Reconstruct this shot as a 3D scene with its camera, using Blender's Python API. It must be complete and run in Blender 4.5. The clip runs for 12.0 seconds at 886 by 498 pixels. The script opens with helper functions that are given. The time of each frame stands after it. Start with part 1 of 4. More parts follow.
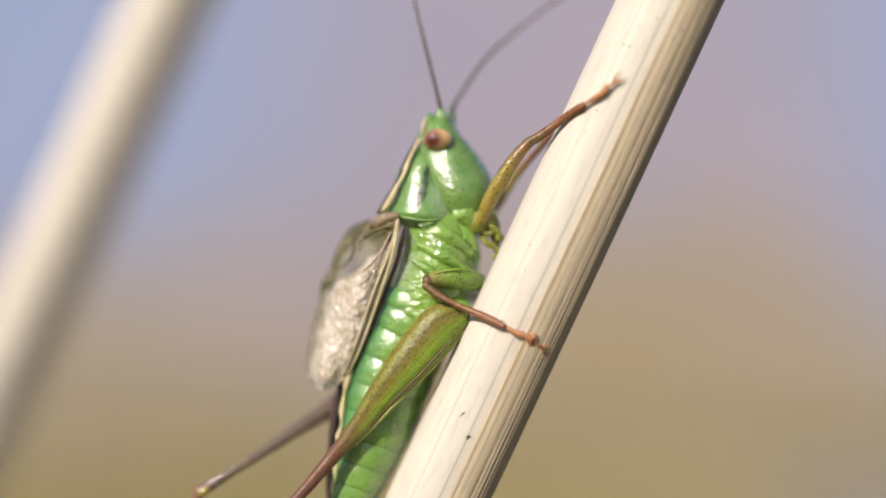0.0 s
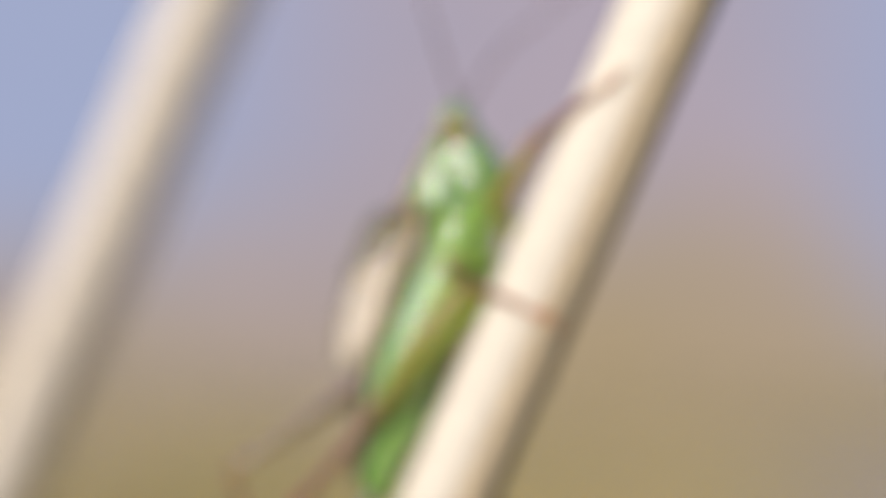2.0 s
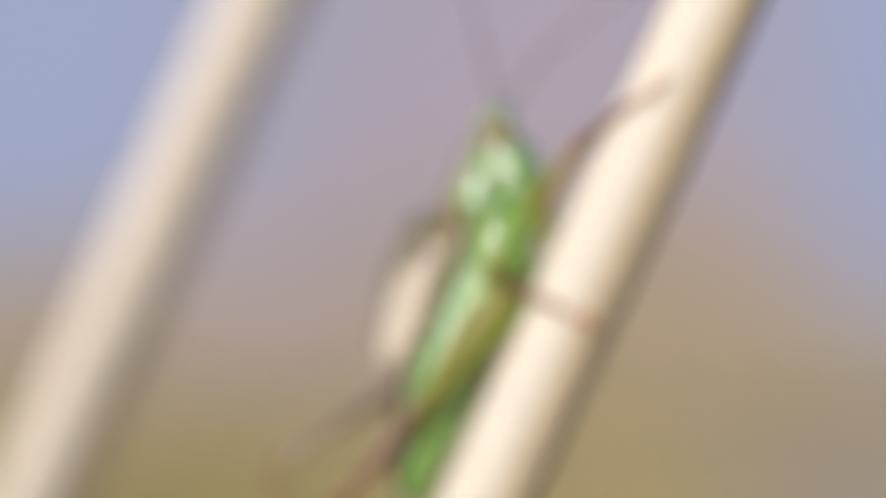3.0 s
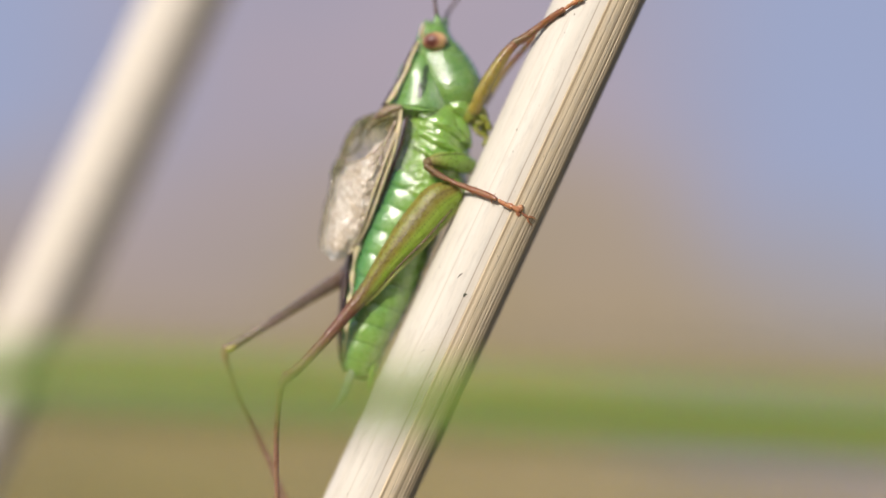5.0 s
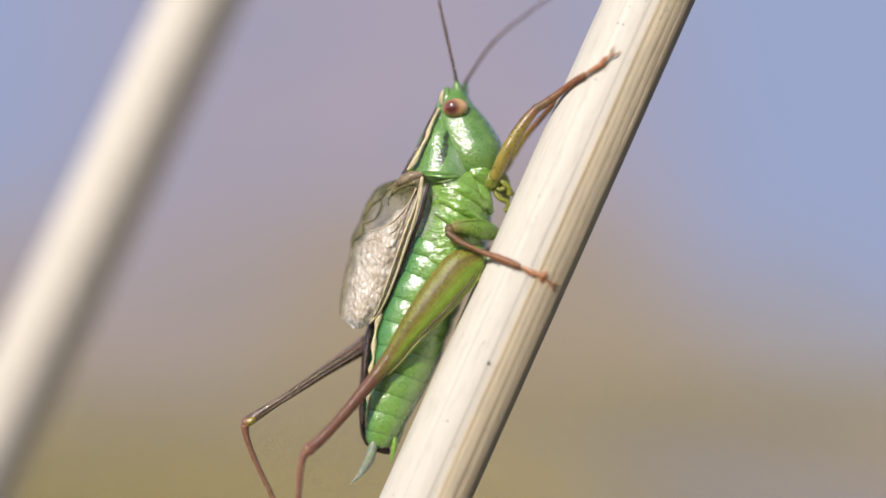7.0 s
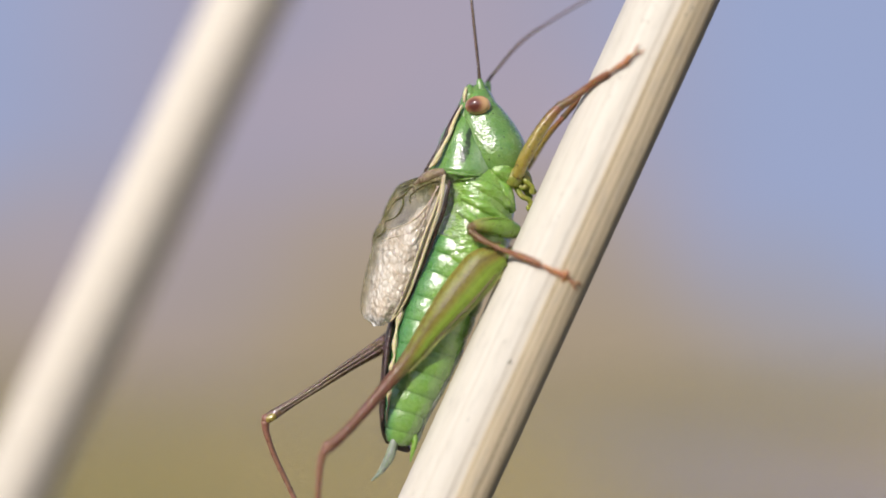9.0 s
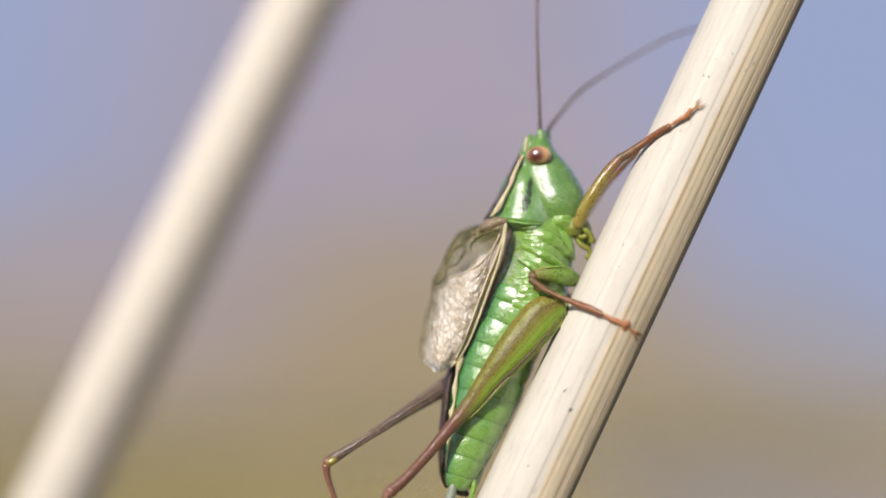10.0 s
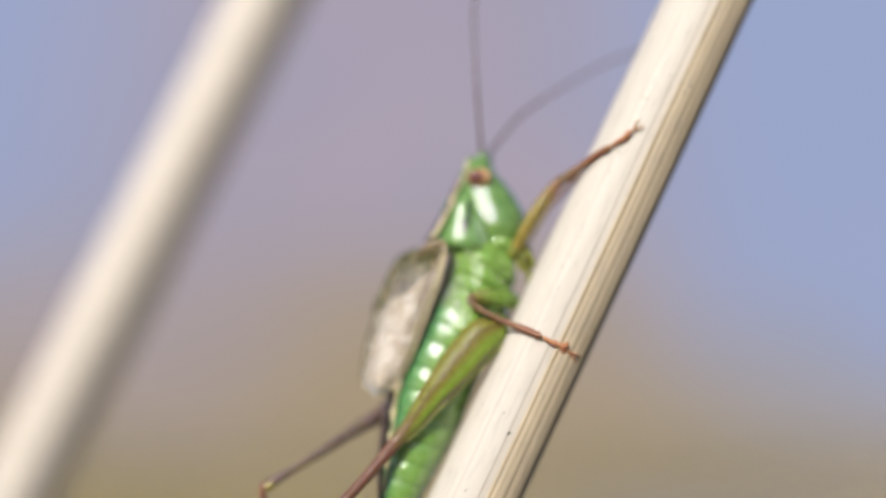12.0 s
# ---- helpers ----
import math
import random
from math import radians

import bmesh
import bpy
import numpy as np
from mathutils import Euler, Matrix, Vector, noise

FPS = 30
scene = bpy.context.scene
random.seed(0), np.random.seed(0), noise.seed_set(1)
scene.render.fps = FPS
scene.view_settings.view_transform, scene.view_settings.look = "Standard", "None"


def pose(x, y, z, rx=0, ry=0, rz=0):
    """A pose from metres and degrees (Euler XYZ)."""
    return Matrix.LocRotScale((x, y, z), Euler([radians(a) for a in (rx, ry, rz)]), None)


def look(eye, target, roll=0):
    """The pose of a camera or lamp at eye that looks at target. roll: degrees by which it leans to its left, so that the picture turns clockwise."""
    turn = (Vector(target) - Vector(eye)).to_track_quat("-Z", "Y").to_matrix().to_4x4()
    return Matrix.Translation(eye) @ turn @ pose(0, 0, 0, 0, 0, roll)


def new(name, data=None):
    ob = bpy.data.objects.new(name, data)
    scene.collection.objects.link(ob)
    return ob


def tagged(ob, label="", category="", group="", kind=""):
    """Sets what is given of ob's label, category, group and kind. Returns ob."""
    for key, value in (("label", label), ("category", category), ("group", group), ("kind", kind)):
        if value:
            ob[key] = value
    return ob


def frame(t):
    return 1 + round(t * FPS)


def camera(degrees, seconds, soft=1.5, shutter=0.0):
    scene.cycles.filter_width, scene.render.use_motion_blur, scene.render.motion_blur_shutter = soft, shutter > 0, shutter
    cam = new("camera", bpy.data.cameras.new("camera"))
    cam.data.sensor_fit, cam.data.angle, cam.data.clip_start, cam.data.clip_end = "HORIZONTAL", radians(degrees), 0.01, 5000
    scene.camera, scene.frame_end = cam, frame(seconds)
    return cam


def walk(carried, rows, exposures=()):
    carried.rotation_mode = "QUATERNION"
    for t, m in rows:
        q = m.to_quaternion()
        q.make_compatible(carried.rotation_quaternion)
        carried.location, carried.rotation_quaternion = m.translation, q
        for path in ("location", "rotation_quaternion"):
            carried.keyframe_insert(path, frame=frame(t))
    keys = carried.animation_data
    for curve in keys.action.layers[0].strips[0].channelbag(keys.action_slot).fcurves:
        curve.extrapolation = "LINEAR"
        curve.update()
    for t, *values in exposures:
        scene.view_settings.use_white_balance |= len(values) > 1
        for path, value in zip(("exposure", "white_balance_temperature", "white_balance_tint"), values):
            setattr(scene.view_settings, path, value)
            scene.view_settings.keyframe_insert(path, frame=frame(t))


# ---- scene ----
# Millimetre space of the subject: x right, y away, z up. BASE carries it into the world, 0.6 m over the ground.
MM = 0.001
BASE = pose(0, 0, 0.6, 6, 0, 0)

cam = camera(40.0, 12.0)
cam.data.dof.use_dof = True
cam.data.dof.aperture_fstop = 10.0
cam.data.dof.aperture_blades = 0

# seconds; y, z (mm), pitch, roll, yaw of the camera; lean of the near reed in the wind and its turn about its own axis, lean of the far reed, degrees
VIEWS = (
    (0, -47.20, 5.21, 0.92, -1.03, 8.00, -0.668, 5.00, -0.962),
    (0.2, -47.32, 5.99, 0.90, -0.00, 8.00, -0.670, 5.00, -1.035),
    (0.3, -47.38, 5.10, 0.95, -0.00, 8.00, -0.691, 5.00, -1.065),
    (0.4, -47.44, 4.79, 0.97, -0.00, 8.00, -0.727, 5.00, -1.147),
    (0.5, -47.50, 4.09, 1.02, 0.04, 8.00, -0.677, 5.00, -1.044),
    (0.6, -47.70, 4.01, 0.99, -0.00, 8.00, -0.663, 4.90, -1.025),
    (1, -48.50, 3.87, 1.00, 0.02, 8.00, -0.551, 4.50, -0.954),
    (1.5, -49.40, 3.58, 0.85, 0.07, 7.75, -0.457, 4.00, -0.661),
    (2, -49.90, 4.46, 0.68, 0.07, 7.50, -0.594, 3.50, -0.757),
    (2.5, -49.90, 3.16, 0.29, 0.10, 6.57, -0.347, 3.00, -0.354),
    (2.7, -50.00, 3.62, 0.42, -0.00, 6.20, -0.326, 2.78, -0.308),
    (3.5, -50.90, 2.34, -0.20, -0.00, 3.50, -0.093, 1.90, 0.044),
    (4.3, -52.00, 0.00, -0.58, 0.00, 0.80, 0.138, 1.02, 0.476),
    (4.5, -53.40, 0.00, -1.59, -0.22, 0.67, 0.063, 0.80, 0.321),
    (4.6, -53.90, 0.00, -2.29, -0.00, 0.60, 0.118, 0.76, 0.368),
    (4.7, -54.07, 0.00, -2.57, -0.00, 0.53, 0.085, 0.72, 0.280),
    (4.9, -54.42, 0.00, -1.67, -0.00, 0.40, 0.066, 0.64, 0.087),
    (5, -54.60, 0.00, -1.74, -0.24, 0.33, -0.108, 0.60, 0.068),
    (5.1, -54.45, 0.00, -1.66, -0.00, 0.27, -0.247, 0.56, -0.129),
    (5.2, -54.30, 0.00, -2.04, -0.00, 0.20, -0.192, 0.52, -0.064),
    (5.5, -53.85, 0.00, -0.00, 0.02, 0.00, 0.000, 0.40, 0.024),
    (5.8, -54.06, 0.00, -0.49, 0.00, -0.42, 0.036, 0.04, 0.188),
    (6, -54.20, 0.00, 1.31, 0.00, -0.70, 0.024, -0.20, 0.158),
    (6.2, -54.08, 0.00, 1.14, 0.00, -0.78, -0.044, -0.44, 0.034),
    (6.5, -53.90, 0.00, -0.72, 0.16, -0.90, 0.185, -0.80, 0.322),
    (6.7, -53.86, 0.00, 0.44, 0.78, -0.93, 0.095, -0.95, 0.166),
    (7.5, -53.70, 0.00, 0.13, 0.00, -1.05, 0.092, -1.55, 0.283),
    (8.3, -53.54, 0.00, -0.16, 0.51, -1.17, 0.085, -2.15, 0.387),
    (8.5, -53.50, 0.00, 0.10, 0.06, -1.20, 0.095, -2.30, 0.449),
    (8.8, -53.50, 0.00, -0.47, 0.00, -1.14, 0.162, -2.39, 0.482),
    (9, -53.50, 0.00, -0.23, 0.21, -1.10, 0.192, -2.45, 0.469),
    (9.3, -53.65, 0.00, -0.11, 0.00, -1.04, 0.239, -2.54, 0.552),
    (9.5, -53.75, 0.00, 1.20, -0.06, -1.00, 0.301, -2.60, 0.578),
    (9.8, -54.11, 0.00, 1.29, 0.00, -0.76, 0.298, -2.36, 0.503),
    (10, -54.35, 0.00, 0.91, -0.24, -0.60, 0.400, -2.20, 0.595),
    (10.3, -54.38, 0.00, 0.29, 0.00, -0.69, 0.277, -1.96, 0.526),
    (10.5, -54.40, 0.00, 1.33, -0.20, -0.75, 0.301, -1.80, 0.537),
    (10.8, -54.58, 0.00, 3.52, 0.00, -0.84, 0.434, -1.95, 0.726),
    (11, -54.70, 0.00, 3.49, -0.19, -0.90, 0.287, -2.05, 0.669),
    (11.3, -54.58, 0.00, 2.43, 0.00, -1.02, 0.299, -2.20, 0.634),
    (11.5, -54.50, 0.00, 2.42, -0.43, -1.10, 0.324, -2.30, 0.588),
    (11.8, -54.20, 0.00, 2.76, 0.00, -1.22, 0.219, -2.12, 0.397),
    (12, -54.00, 0.00, 2.97, -0.49, -1.30, 0.211, -2.00, 0.381),
)
NEAR_FOOT = Vector((-275.02, -1.40, -607.15))
FAR_FOOT = Vector((-308.42, 23.40, -604.54))


def eye(row):
    t, y, z, pitch, roll, yaw = row[:6]
    return BASE @ pose(0, y * MM, z * MM, 90 + pitch, roll, yaw)


walk(cam, [(row[0], eye(row)) for row in VIEWS], exposures=(
    (0, 0.09, 6820, 10), (1.5, 0.09, 6700, 10.5), (2.7, 0.05, 6680, 10.5), (4.5, 0.02, 6650, 10), (5.5, 0.01, 6500, 10), (8.5, 0.0, 6280, 10), (10, 0.0, 6400, 10), (12, 0.0, 6350, 10)))

# the lens hunts for focus: seconds and the distance of the sharp plane, mm
FOCUS = ((0, 44.9), (0.3, 44.9), (0.5, 43.8), (0.65, 43.6), (0.8, 43.0), (0.9, 42.0), (1.0, 41.0), (1.2, 39.5), (1.5, 38.6), (2.0, 38.6), (2.5, 37.8), (2.7, 37.9), (3.5, 38.4), (4.2, 41.2), (4.3, 42.3), (4.4, 44.6), (4.5, 48.3), (4.6, 50.2),
         (5.0, 51.2), (5.5, 51.1), (6.0, 50.7), (6.5, 51.3), (7.5, 52.6), (8.3, 52.7), (8.9, 52.7), (9.2, 52.6), (9.5, 52.5), (10.0, 52.4), (10.5, 52.3), (11.0, 52.5), (11.6, 52.2), (11.8, 51.0), (12.0, 49.2))
focus = new("focus_point")
cam.data.dof.focus_object = focus


def sharp_plane():
    """Rows of the point in focus, on the lens axis."""
    rows = []
    for t, f in FOCUS:
        k = max(i for i in range(len(VIEWS) - 1) if VIEWS[i][0] <= t)
        a, b = VIEWS[k], VIEWS[k + 1]
        u = (t - a[0]) / (b[0] - a[0])
        rows.append((t, eye([p + (q - p) * u for p, q in zip(a, b)]) @ Matrix.Translation((0, 0, -f * MM))))
    return rows

# ---- light ----
SUN_TO = Vector((-0.42, -0.77, 0.47)).normalized()
world = bpy.data.worlds.new("world")
scene.world = world
world.use_nodes = True
wn = world.node_tree.nodes
sky = wn.new("ShaderNodeTexSky")
sky.sky_type = "NISHITA"
sky.sun_disc = False
sky.sun_elevation = math.asin(SUN_TO.z)
sky.sun_rotation = math.atan2(SUN_TO.x, SUN_TO.y)
wn["Background"].inputs["Strength"].default_value = 0.1
world.node_tree.links.new(sky.outputs["Color"], wn["Background"].inputs["Color"])

sun = new("sun", bpy.data.lights.new("sun", "SUN"))
sun.data.energy = 4.6
sun.data.angle = radians(0.5)
sun.data.color = (1.0, 0.935, 0.85)
sun.matrix_world = look(SUN_TO * 5, (0, 0, 0))


# ---- material helpers ----
def material(name, rough=0.5, spec=0.5, metal=0.0):
    m = bpy.data.materials.new(name)
    m.use_nodes = True
    b = m.node_tree.nodes["Principled BSDF"]
    b.inputs["Roughness"].default_value = rough
    b.inputs["Specular IOR Level"].default_value = spec
    b.inputs["Metallic"].default_value = metal
    return m, m.node_tree, b


def coords(nt, which="Object", stretch=(1, 1, 1), turn=(0, 0, 0)):
    n = nt.nodes.new("ShaderNodeTexCoord")
    mp = nt.nodes.new("ShaderNodeMapping")
    mp.inputs["Scale"].default_value = stretch
    mp.inputs["Rotation"].default_value = turn
    nt.links.new(n.outputs[which], mp.inputs["Vector"])
    return mp.outputs["Vector"]


def grain(nt, vec, scale, detail=4.0, rough=0.55):
    n = nt.nodes.new("ShaderNodeTexNoise")
    n.inputs["Scale"].default_value = scale
    n.inputs["Detail"].default_value = detail
    n.inputs["Roughness"].default_value = rough
    nt.links.new(vec, n.inputs["Vector"])
    return n.outputs["Fac"]


def cells(nt, vec, scale, feature="F1"):
    n = nt.nodes.new("ShaderNodeTexVoronoi")
    n.feature = feature
    n.inputs["Scale"].default_value = scale
    nt.links.new(vec, n.inputs["Vector"])
    return n.outputs["Distance"]


def ramp(nt, fac, *stops):
    n = nt.nodes.new("ShaderNodeValToRGB")
    e = n.color_ramp.elements
    while len(e) < len(stops):
        e.new(0.5)
    for el, (p, c) in zip(e, stops):
        el.position = p
        el.color = (*c, 1) if not isinstance(c, (int, float)) else (c, c, c, 1)
    nt.links.new(fac, n.inputs["Fac"])
    return n.outputs["Color"]


def blend(nt, fac, a, b, how="MIX"):
    n = nt.nodes.new("ShaderNodeMix")
    n.data_type = "RGBA"
    n.blend_type = how
    for sock, v in ((n.inputs["Factor"], fac), (n.inputs[6], a), (n.inputs[7], b)):
        if isinstance(v, (int, float)):
            sock.default_value = v
        elif isinstance(v, tuple):
            sock.default_value = (*v, 1)
        else:
            nt.links.new(v, sock)
    return n.outputs[2]


def calc(nt, how, a, b=0.0):
    n = nt.nodes.new("ShaderNodeMath")
    n.operation = how
    for sock, v in zip(n.inputs, (a, b)):
        if isinstance(v, (int, float)):
            sock.default_value = v
        else:
            nt.links.new(v, sock)
    return n.outputs[0]


def split(nt, vec):
    n = nt.nodes.new("ShaderNodeSeparateXYZ")
    nt.links.new(vec, n.inputs[0])
    return n.outputs


def spot(nt, centre, radii):
    """1 in the middle of an ellipsoid of these millimetres, 0 at its rim and beyond."""
    tc = nt.nodes.new("ShaderNodeTexCoord")
    s = nt.nodes.new("ShaderNodeVectorMath")
    s.operation = "SUBTRACT"
    s.inputs[1].default_value = [c * MM for c in centre]
    nt.links.new(tc.outputs["Object"], s.inputs[0])
    d = nt.nodes.new("ShaderNodeVectorMath")
    d.operation = "DIVIDE"
    d.inputs[1].default_value = [r * MM for r in radii]
    nt.links.new(s.outputs[0], d.inputs[0])
    l = nt.nodes.new("ShaderNodeVectorMath")
    l.operation = "LENGTH"
    nt.links.new(d.outputs[0], l.inputs[0])
    return ramp(nt, l.outputs["Value"], (0.35, 1.0), (1.0, 0.0))


def relief(nt, b, height, strength, depth_mm):
    n = nt.nodes.new("ShaderNodeBump")
    n.inputs["Strength"].default_value = strength
    n.inputs["Distance"].default_value = depth_mm * MM
    nt.links.new(height, n.inputs["Height"])
    nt.links.new(n.outputs["Normal"], b.inputs["Normal"])
    nt.links.new(n.outputs["Normal"], b.inputs["Coat Normal"])


def cuticle(name, base, second, rough=0.28, grain_mm=0.5, speck=None, bump=0.7, spec=0.5, coat=0.0, fine=0.45):
    """Waxy insect skin: two tones in soft patches, fine pits, and dark dots if asked for."""
    m, nt, b = material(name, rough, spec)
    v = coords(nt)
    c = blend(nt, ramp(nt, grain(nt, v, 1000 / grain_mm), (0.35, 0.0), (0.65, 1.0)), base, second)
    c = blend(nt, ramp(nt, grain(nt, v, 9000.0, 2.0), (0.3, 0.0), (0.75, 0.35)), c, tuple(x * 0.72 for x in base))
    if speck:
        c = blend(nt, ramp(nt, cells(nt, v, 5600.0), (0.16, 0.85), (0.26, 0.0)), c, speck)
    nt.links.new(c, b.inputs["Base Color"])
    b.inputs["Coat Weight"].default_value = coat
    b.inputs["Coat Roughness"].default_value = 0.16
    b.inputs["Subsurface Weight"].default_value = 0.3
    b.inputs["Subsurface Radius"].default_value = (0.3 * MM, 0.5 * MM, 0.1 * MM)
    b.inputs["Subsurface Scale"].default_value = 1.0
    rough_var = ramp(nt, grain(nt, v, 2600.0, 3.0), (0.3, rough * 0.6), (0.7, min(rough * 1.7, 1.0)))
    nt.links.new(rough_var, b.inputs["Roughness"])
    lumps = calc(nt, "ADD", grain(nt, v, 1900.0, 2.0), calc(nt, "MULTIPLY", grain(nt, v, 7000.0, 3.0), fine))
    relief(nt, b, lumps, bump, 0.16)
    return m, nt, b, c
# ---- mesh helpers ----
def glide(pts, steps):
    """Catmull-Rom through rows of numbers, steps to a stretch."""
    p = np.array(pts, float)
    p = np.vstack([2 * p[0] - p[1], p, 2 * p[-1] - p[-2]])
    out = []
    for i in range(1, len(p) - 2):
        for k in range(steps):
            u = k / steps
            a, b, c, d = p[i - 1:i + 3]
            out.append(0.5 * (2 * b + (c - a) * u + (2 * a - 5 * b + 4 * c - d) * u * u + (3 * b - a - 3 * c + d) * u ** 3))
    out.append(p[-2])
    return np.array(out)


def loft(rows, seg=20, steps=6, wobble=0.0, shape=None):
    """A skin along rows of (x, y, z, half width in the upright plane, half depth), all in millimetres.
    u runs round it (0 on the back, 0.75 towards negative y), v along it."""
    bm = bmesh.new()
    uv = bm.loops.layers.uv.verify()
    p = glide([(*a, b, c) for a, b, c in rows], steps)
    n = len(p)
    rings = []
    for i in range(n):
        t = Vector(p[min(i + 1, n - 1)][:3] - p[max(i - 1, 0)][:3]).normalized()
        side = Vector((0, 1, 0)).cross(t).normalized()
        deep = t.cross(side).normalized()
        c = Vector(p[i][:3])
        ring = []
        for j in range(seg):
            a = 2 * math.pi * j / seg
            g = 1.0 if shape is None else shape(a, i / (n - 1))
            q = c + side * (max(p[i][3], 0.004) * g * math.cos(a)) + deep * (max(p[i][4], 0.004) * g * math.sin(a))
            if wobble:
                q += Vector(noise.noise_vector(q * 1.3)) * wobble
            ring.append(bm.verts.new(q))
        rings.append(ring)
    for i in range(n - 1):
        for j in range(seg):
            k = (j + 1) % seg
            f = bm.faces.new((rings[i][j], rings[i][k], rings[i + 1][k], rings[i + 1][j]))
            for lp, (a, b) in zip(f.loops, ((j, i), (j + 1, i), (j + 1, i + 1), (j, i + 1))):
                lp[uv].uv = (a / seg, b / (n - 1))
    for i, at, flip in ((0, 1, False), (n - 1, n - 2, True)):
        c = Vector(p[i][:3])
        tip = c + (c - Vector(p[at][:3])).normalized() * min(p[i][3], p[i][4]) * 0.55
        v = bm.verts.new(tip)
        for j in range(seg):
            k = (j + 1) % seg
            f = bm.faces.new((rings[i][j], v, rings[i][k]) if not flip else (rings[i][k], v, rings[i][j]))
            for lp in f.loops:
                lp[uv].uv = (0.75, i / (n - 1))
    return bm


def thread(pts, radii, seg=8, steps=5):
    r = radii if isinstance(radii, (list, tuple)) else [radii] * len(pts)
    return loft([(p, a, a) for p, a in zip(pts, r)], seg, steps)


def ball(centre, radii, bm=None, seg=20, turn=0.0):
    """An ellipsoid, turned about the y axis."""
    bm = bm or bmesh.new()
    m = Matrix.Translation(centre) @ pose(0, 0, 0, 0, turn, 0) @ Matrix.Diagonal((*radii, 1))
    bmesh.ops.create_uvsphere(bm, u_segments=seg, v_segments=seg // 2 + 2, radius=1.0, matrix=m)
    return bm


def part(name, bm, mat, parent=None, label="", m=None):
    """Links a bmesh, drawn in millimetres, as one mesh object under a thing or a part."""
    bm.normal_update()
    bmesh.ops.recalc_face_normals(bm, faces=bm.faces)
    me = bpy.data.meshes.new(name)
    bmesh.ops.scale(bm, vec=(MM, MM, MM), verts=bm.verts)
    bm.to_mesh(me)
    bm.free()
    for poly in me.polygons:
        poly.use_smooth = True
    for one in mat if isinstance(mat, (list, tuple)) else (mat,):
        me.materials.append(one)
    ob = new(name, me)
    if parent is not None:
        ob.parent = parent
    if m is not None:
        ob.matrix_basis = m
    if label:
        tagged(ob, label)
    return ob


# ---- materials ----
GREEN, n_, b_, c_ = cuticle("green cuticle", (0.17, 0.30, 0.05), (0.23, 0.37, 0.08))


def head_skin():
    """Waxy green with a few dark dots."""
    m, nt, b, c = cuticle("head cuticle", (0.12, 0.245, 0.052), (0.17, 0.30, 0.075), 0.2, coat=1.0, bump=0.2, fine=2.2)
    b.inputs["Coat Roughness"].default_value = 0.17
    b.inputs["Coat IOR"].default_value = 1.65
    v = coords(nt)
    dots = calc(nt, "MULTIPLY", ramp(nt, cells(nt, v, 3600.0), (0.10, 0.9), (0.17, 0.0)), ramp(nt, grain(nt, v, 1100.0, 2.0), (0.50, 0.0), (0.60, 1.0)))
    c = blend(nt, dots, c, (0.03, 0.04, 0.012))
    nt.links.new(c, b.inputs["Base Color"])
    return m


HEADM = head_skin()


def pronotum_skin():
    m, nt, b, c = cuticle("pronotum cuticle", (0.108, 0.24, 0.055), (0.155, 0.29, 0.076), 0.3, coat=1.0, bump=0.2, fine=1.2)
    b.inputs["Coat Roughness"].default_value = 0.14
    b.inputs["Coat IOR"].default_value = 1.5
    jag = calc(nt, "MULTIPLY", calc(nt, "SUBTRACT", grain(nt, coords(nt), 4200.0), 0.5), 1.7)
    pale = spot(nt, (0.675, -1.9, 4.703), (0.62, 2.0, 0.95))
    pale = calc(nt, "MULTIPLY", pale, ramp(nt, grain(nt, coords(nt), 2300.0, 3.0), (0.38, 0.25), (0.62, 0.8)))
    c = blend(nt, pale, c, (0.34, 0.46, 0.28))
    mark = spot(nt, (0.12, -1.6, 5.80), (0.14, 2.0, 0.4))
    for place, wide in (((0.06, -1.6, 5.50), 0.20), ((0.0, -1.7, 5.18), 0.26), ((-0.08, -1.8, 4.90), 0.28), ((-0.16, -1.8, 4.68), 0.22)):
        mark = calc(nt, "MAXIMUM", mark, spot(nt, place, (wide, 2.0, 0.42)))
    mark = ramp(nt, calc(nt, "ADD", mark, jag), (0.42, 0.0), (0.85, 0.9))
    c = blend(nt, mark, c, (0.022, 0.032, 0.012))
    nt.links.new(c, b.inputs["Base Color"])
    return m


def thorax_skin():
    m, nt, b, c = cuticle("thorax cuticle", (0.17, 0.325, 0.045), (0.235, 0.40, 0.075), 0.2, coat=1.0)
    b.inputs["Coat IOR"].default_value = 1.65
    v = coords(nt)
    pale = calc(nt, "MULTIPLY", calc(nt, "MAXIMUM", spot(nt, (-0.776, -1.6, 2.329), (0.75, 3.0, 2.0)), spot(nt, (-1.191, -1.5, 1.118), (0.6, 3.0, 1.5))), ramp(nt, grain(nt, v, 2600.0), (0.4, 0.1), (0.6, 1.0)))
    c = blend(nt, calc(nt, "MULTIPLY", pale, 0.65), c, (0.36, 0.38, 0.34))
    nt.links.new(c, b.inputs["Base Color"])
    fold = grain(nt, coords(nt, "Object", (1, 0.4, 1.9), (0, 0.7, 0)), 1900.0, 3.0)
    relief(nt, b, calc(nt, "ADD", fold, calc(nt, "MULTIPLY", grain(nt, v, 5200.0, 3.0), 0.4)), 0.5, 0.3)
    return m


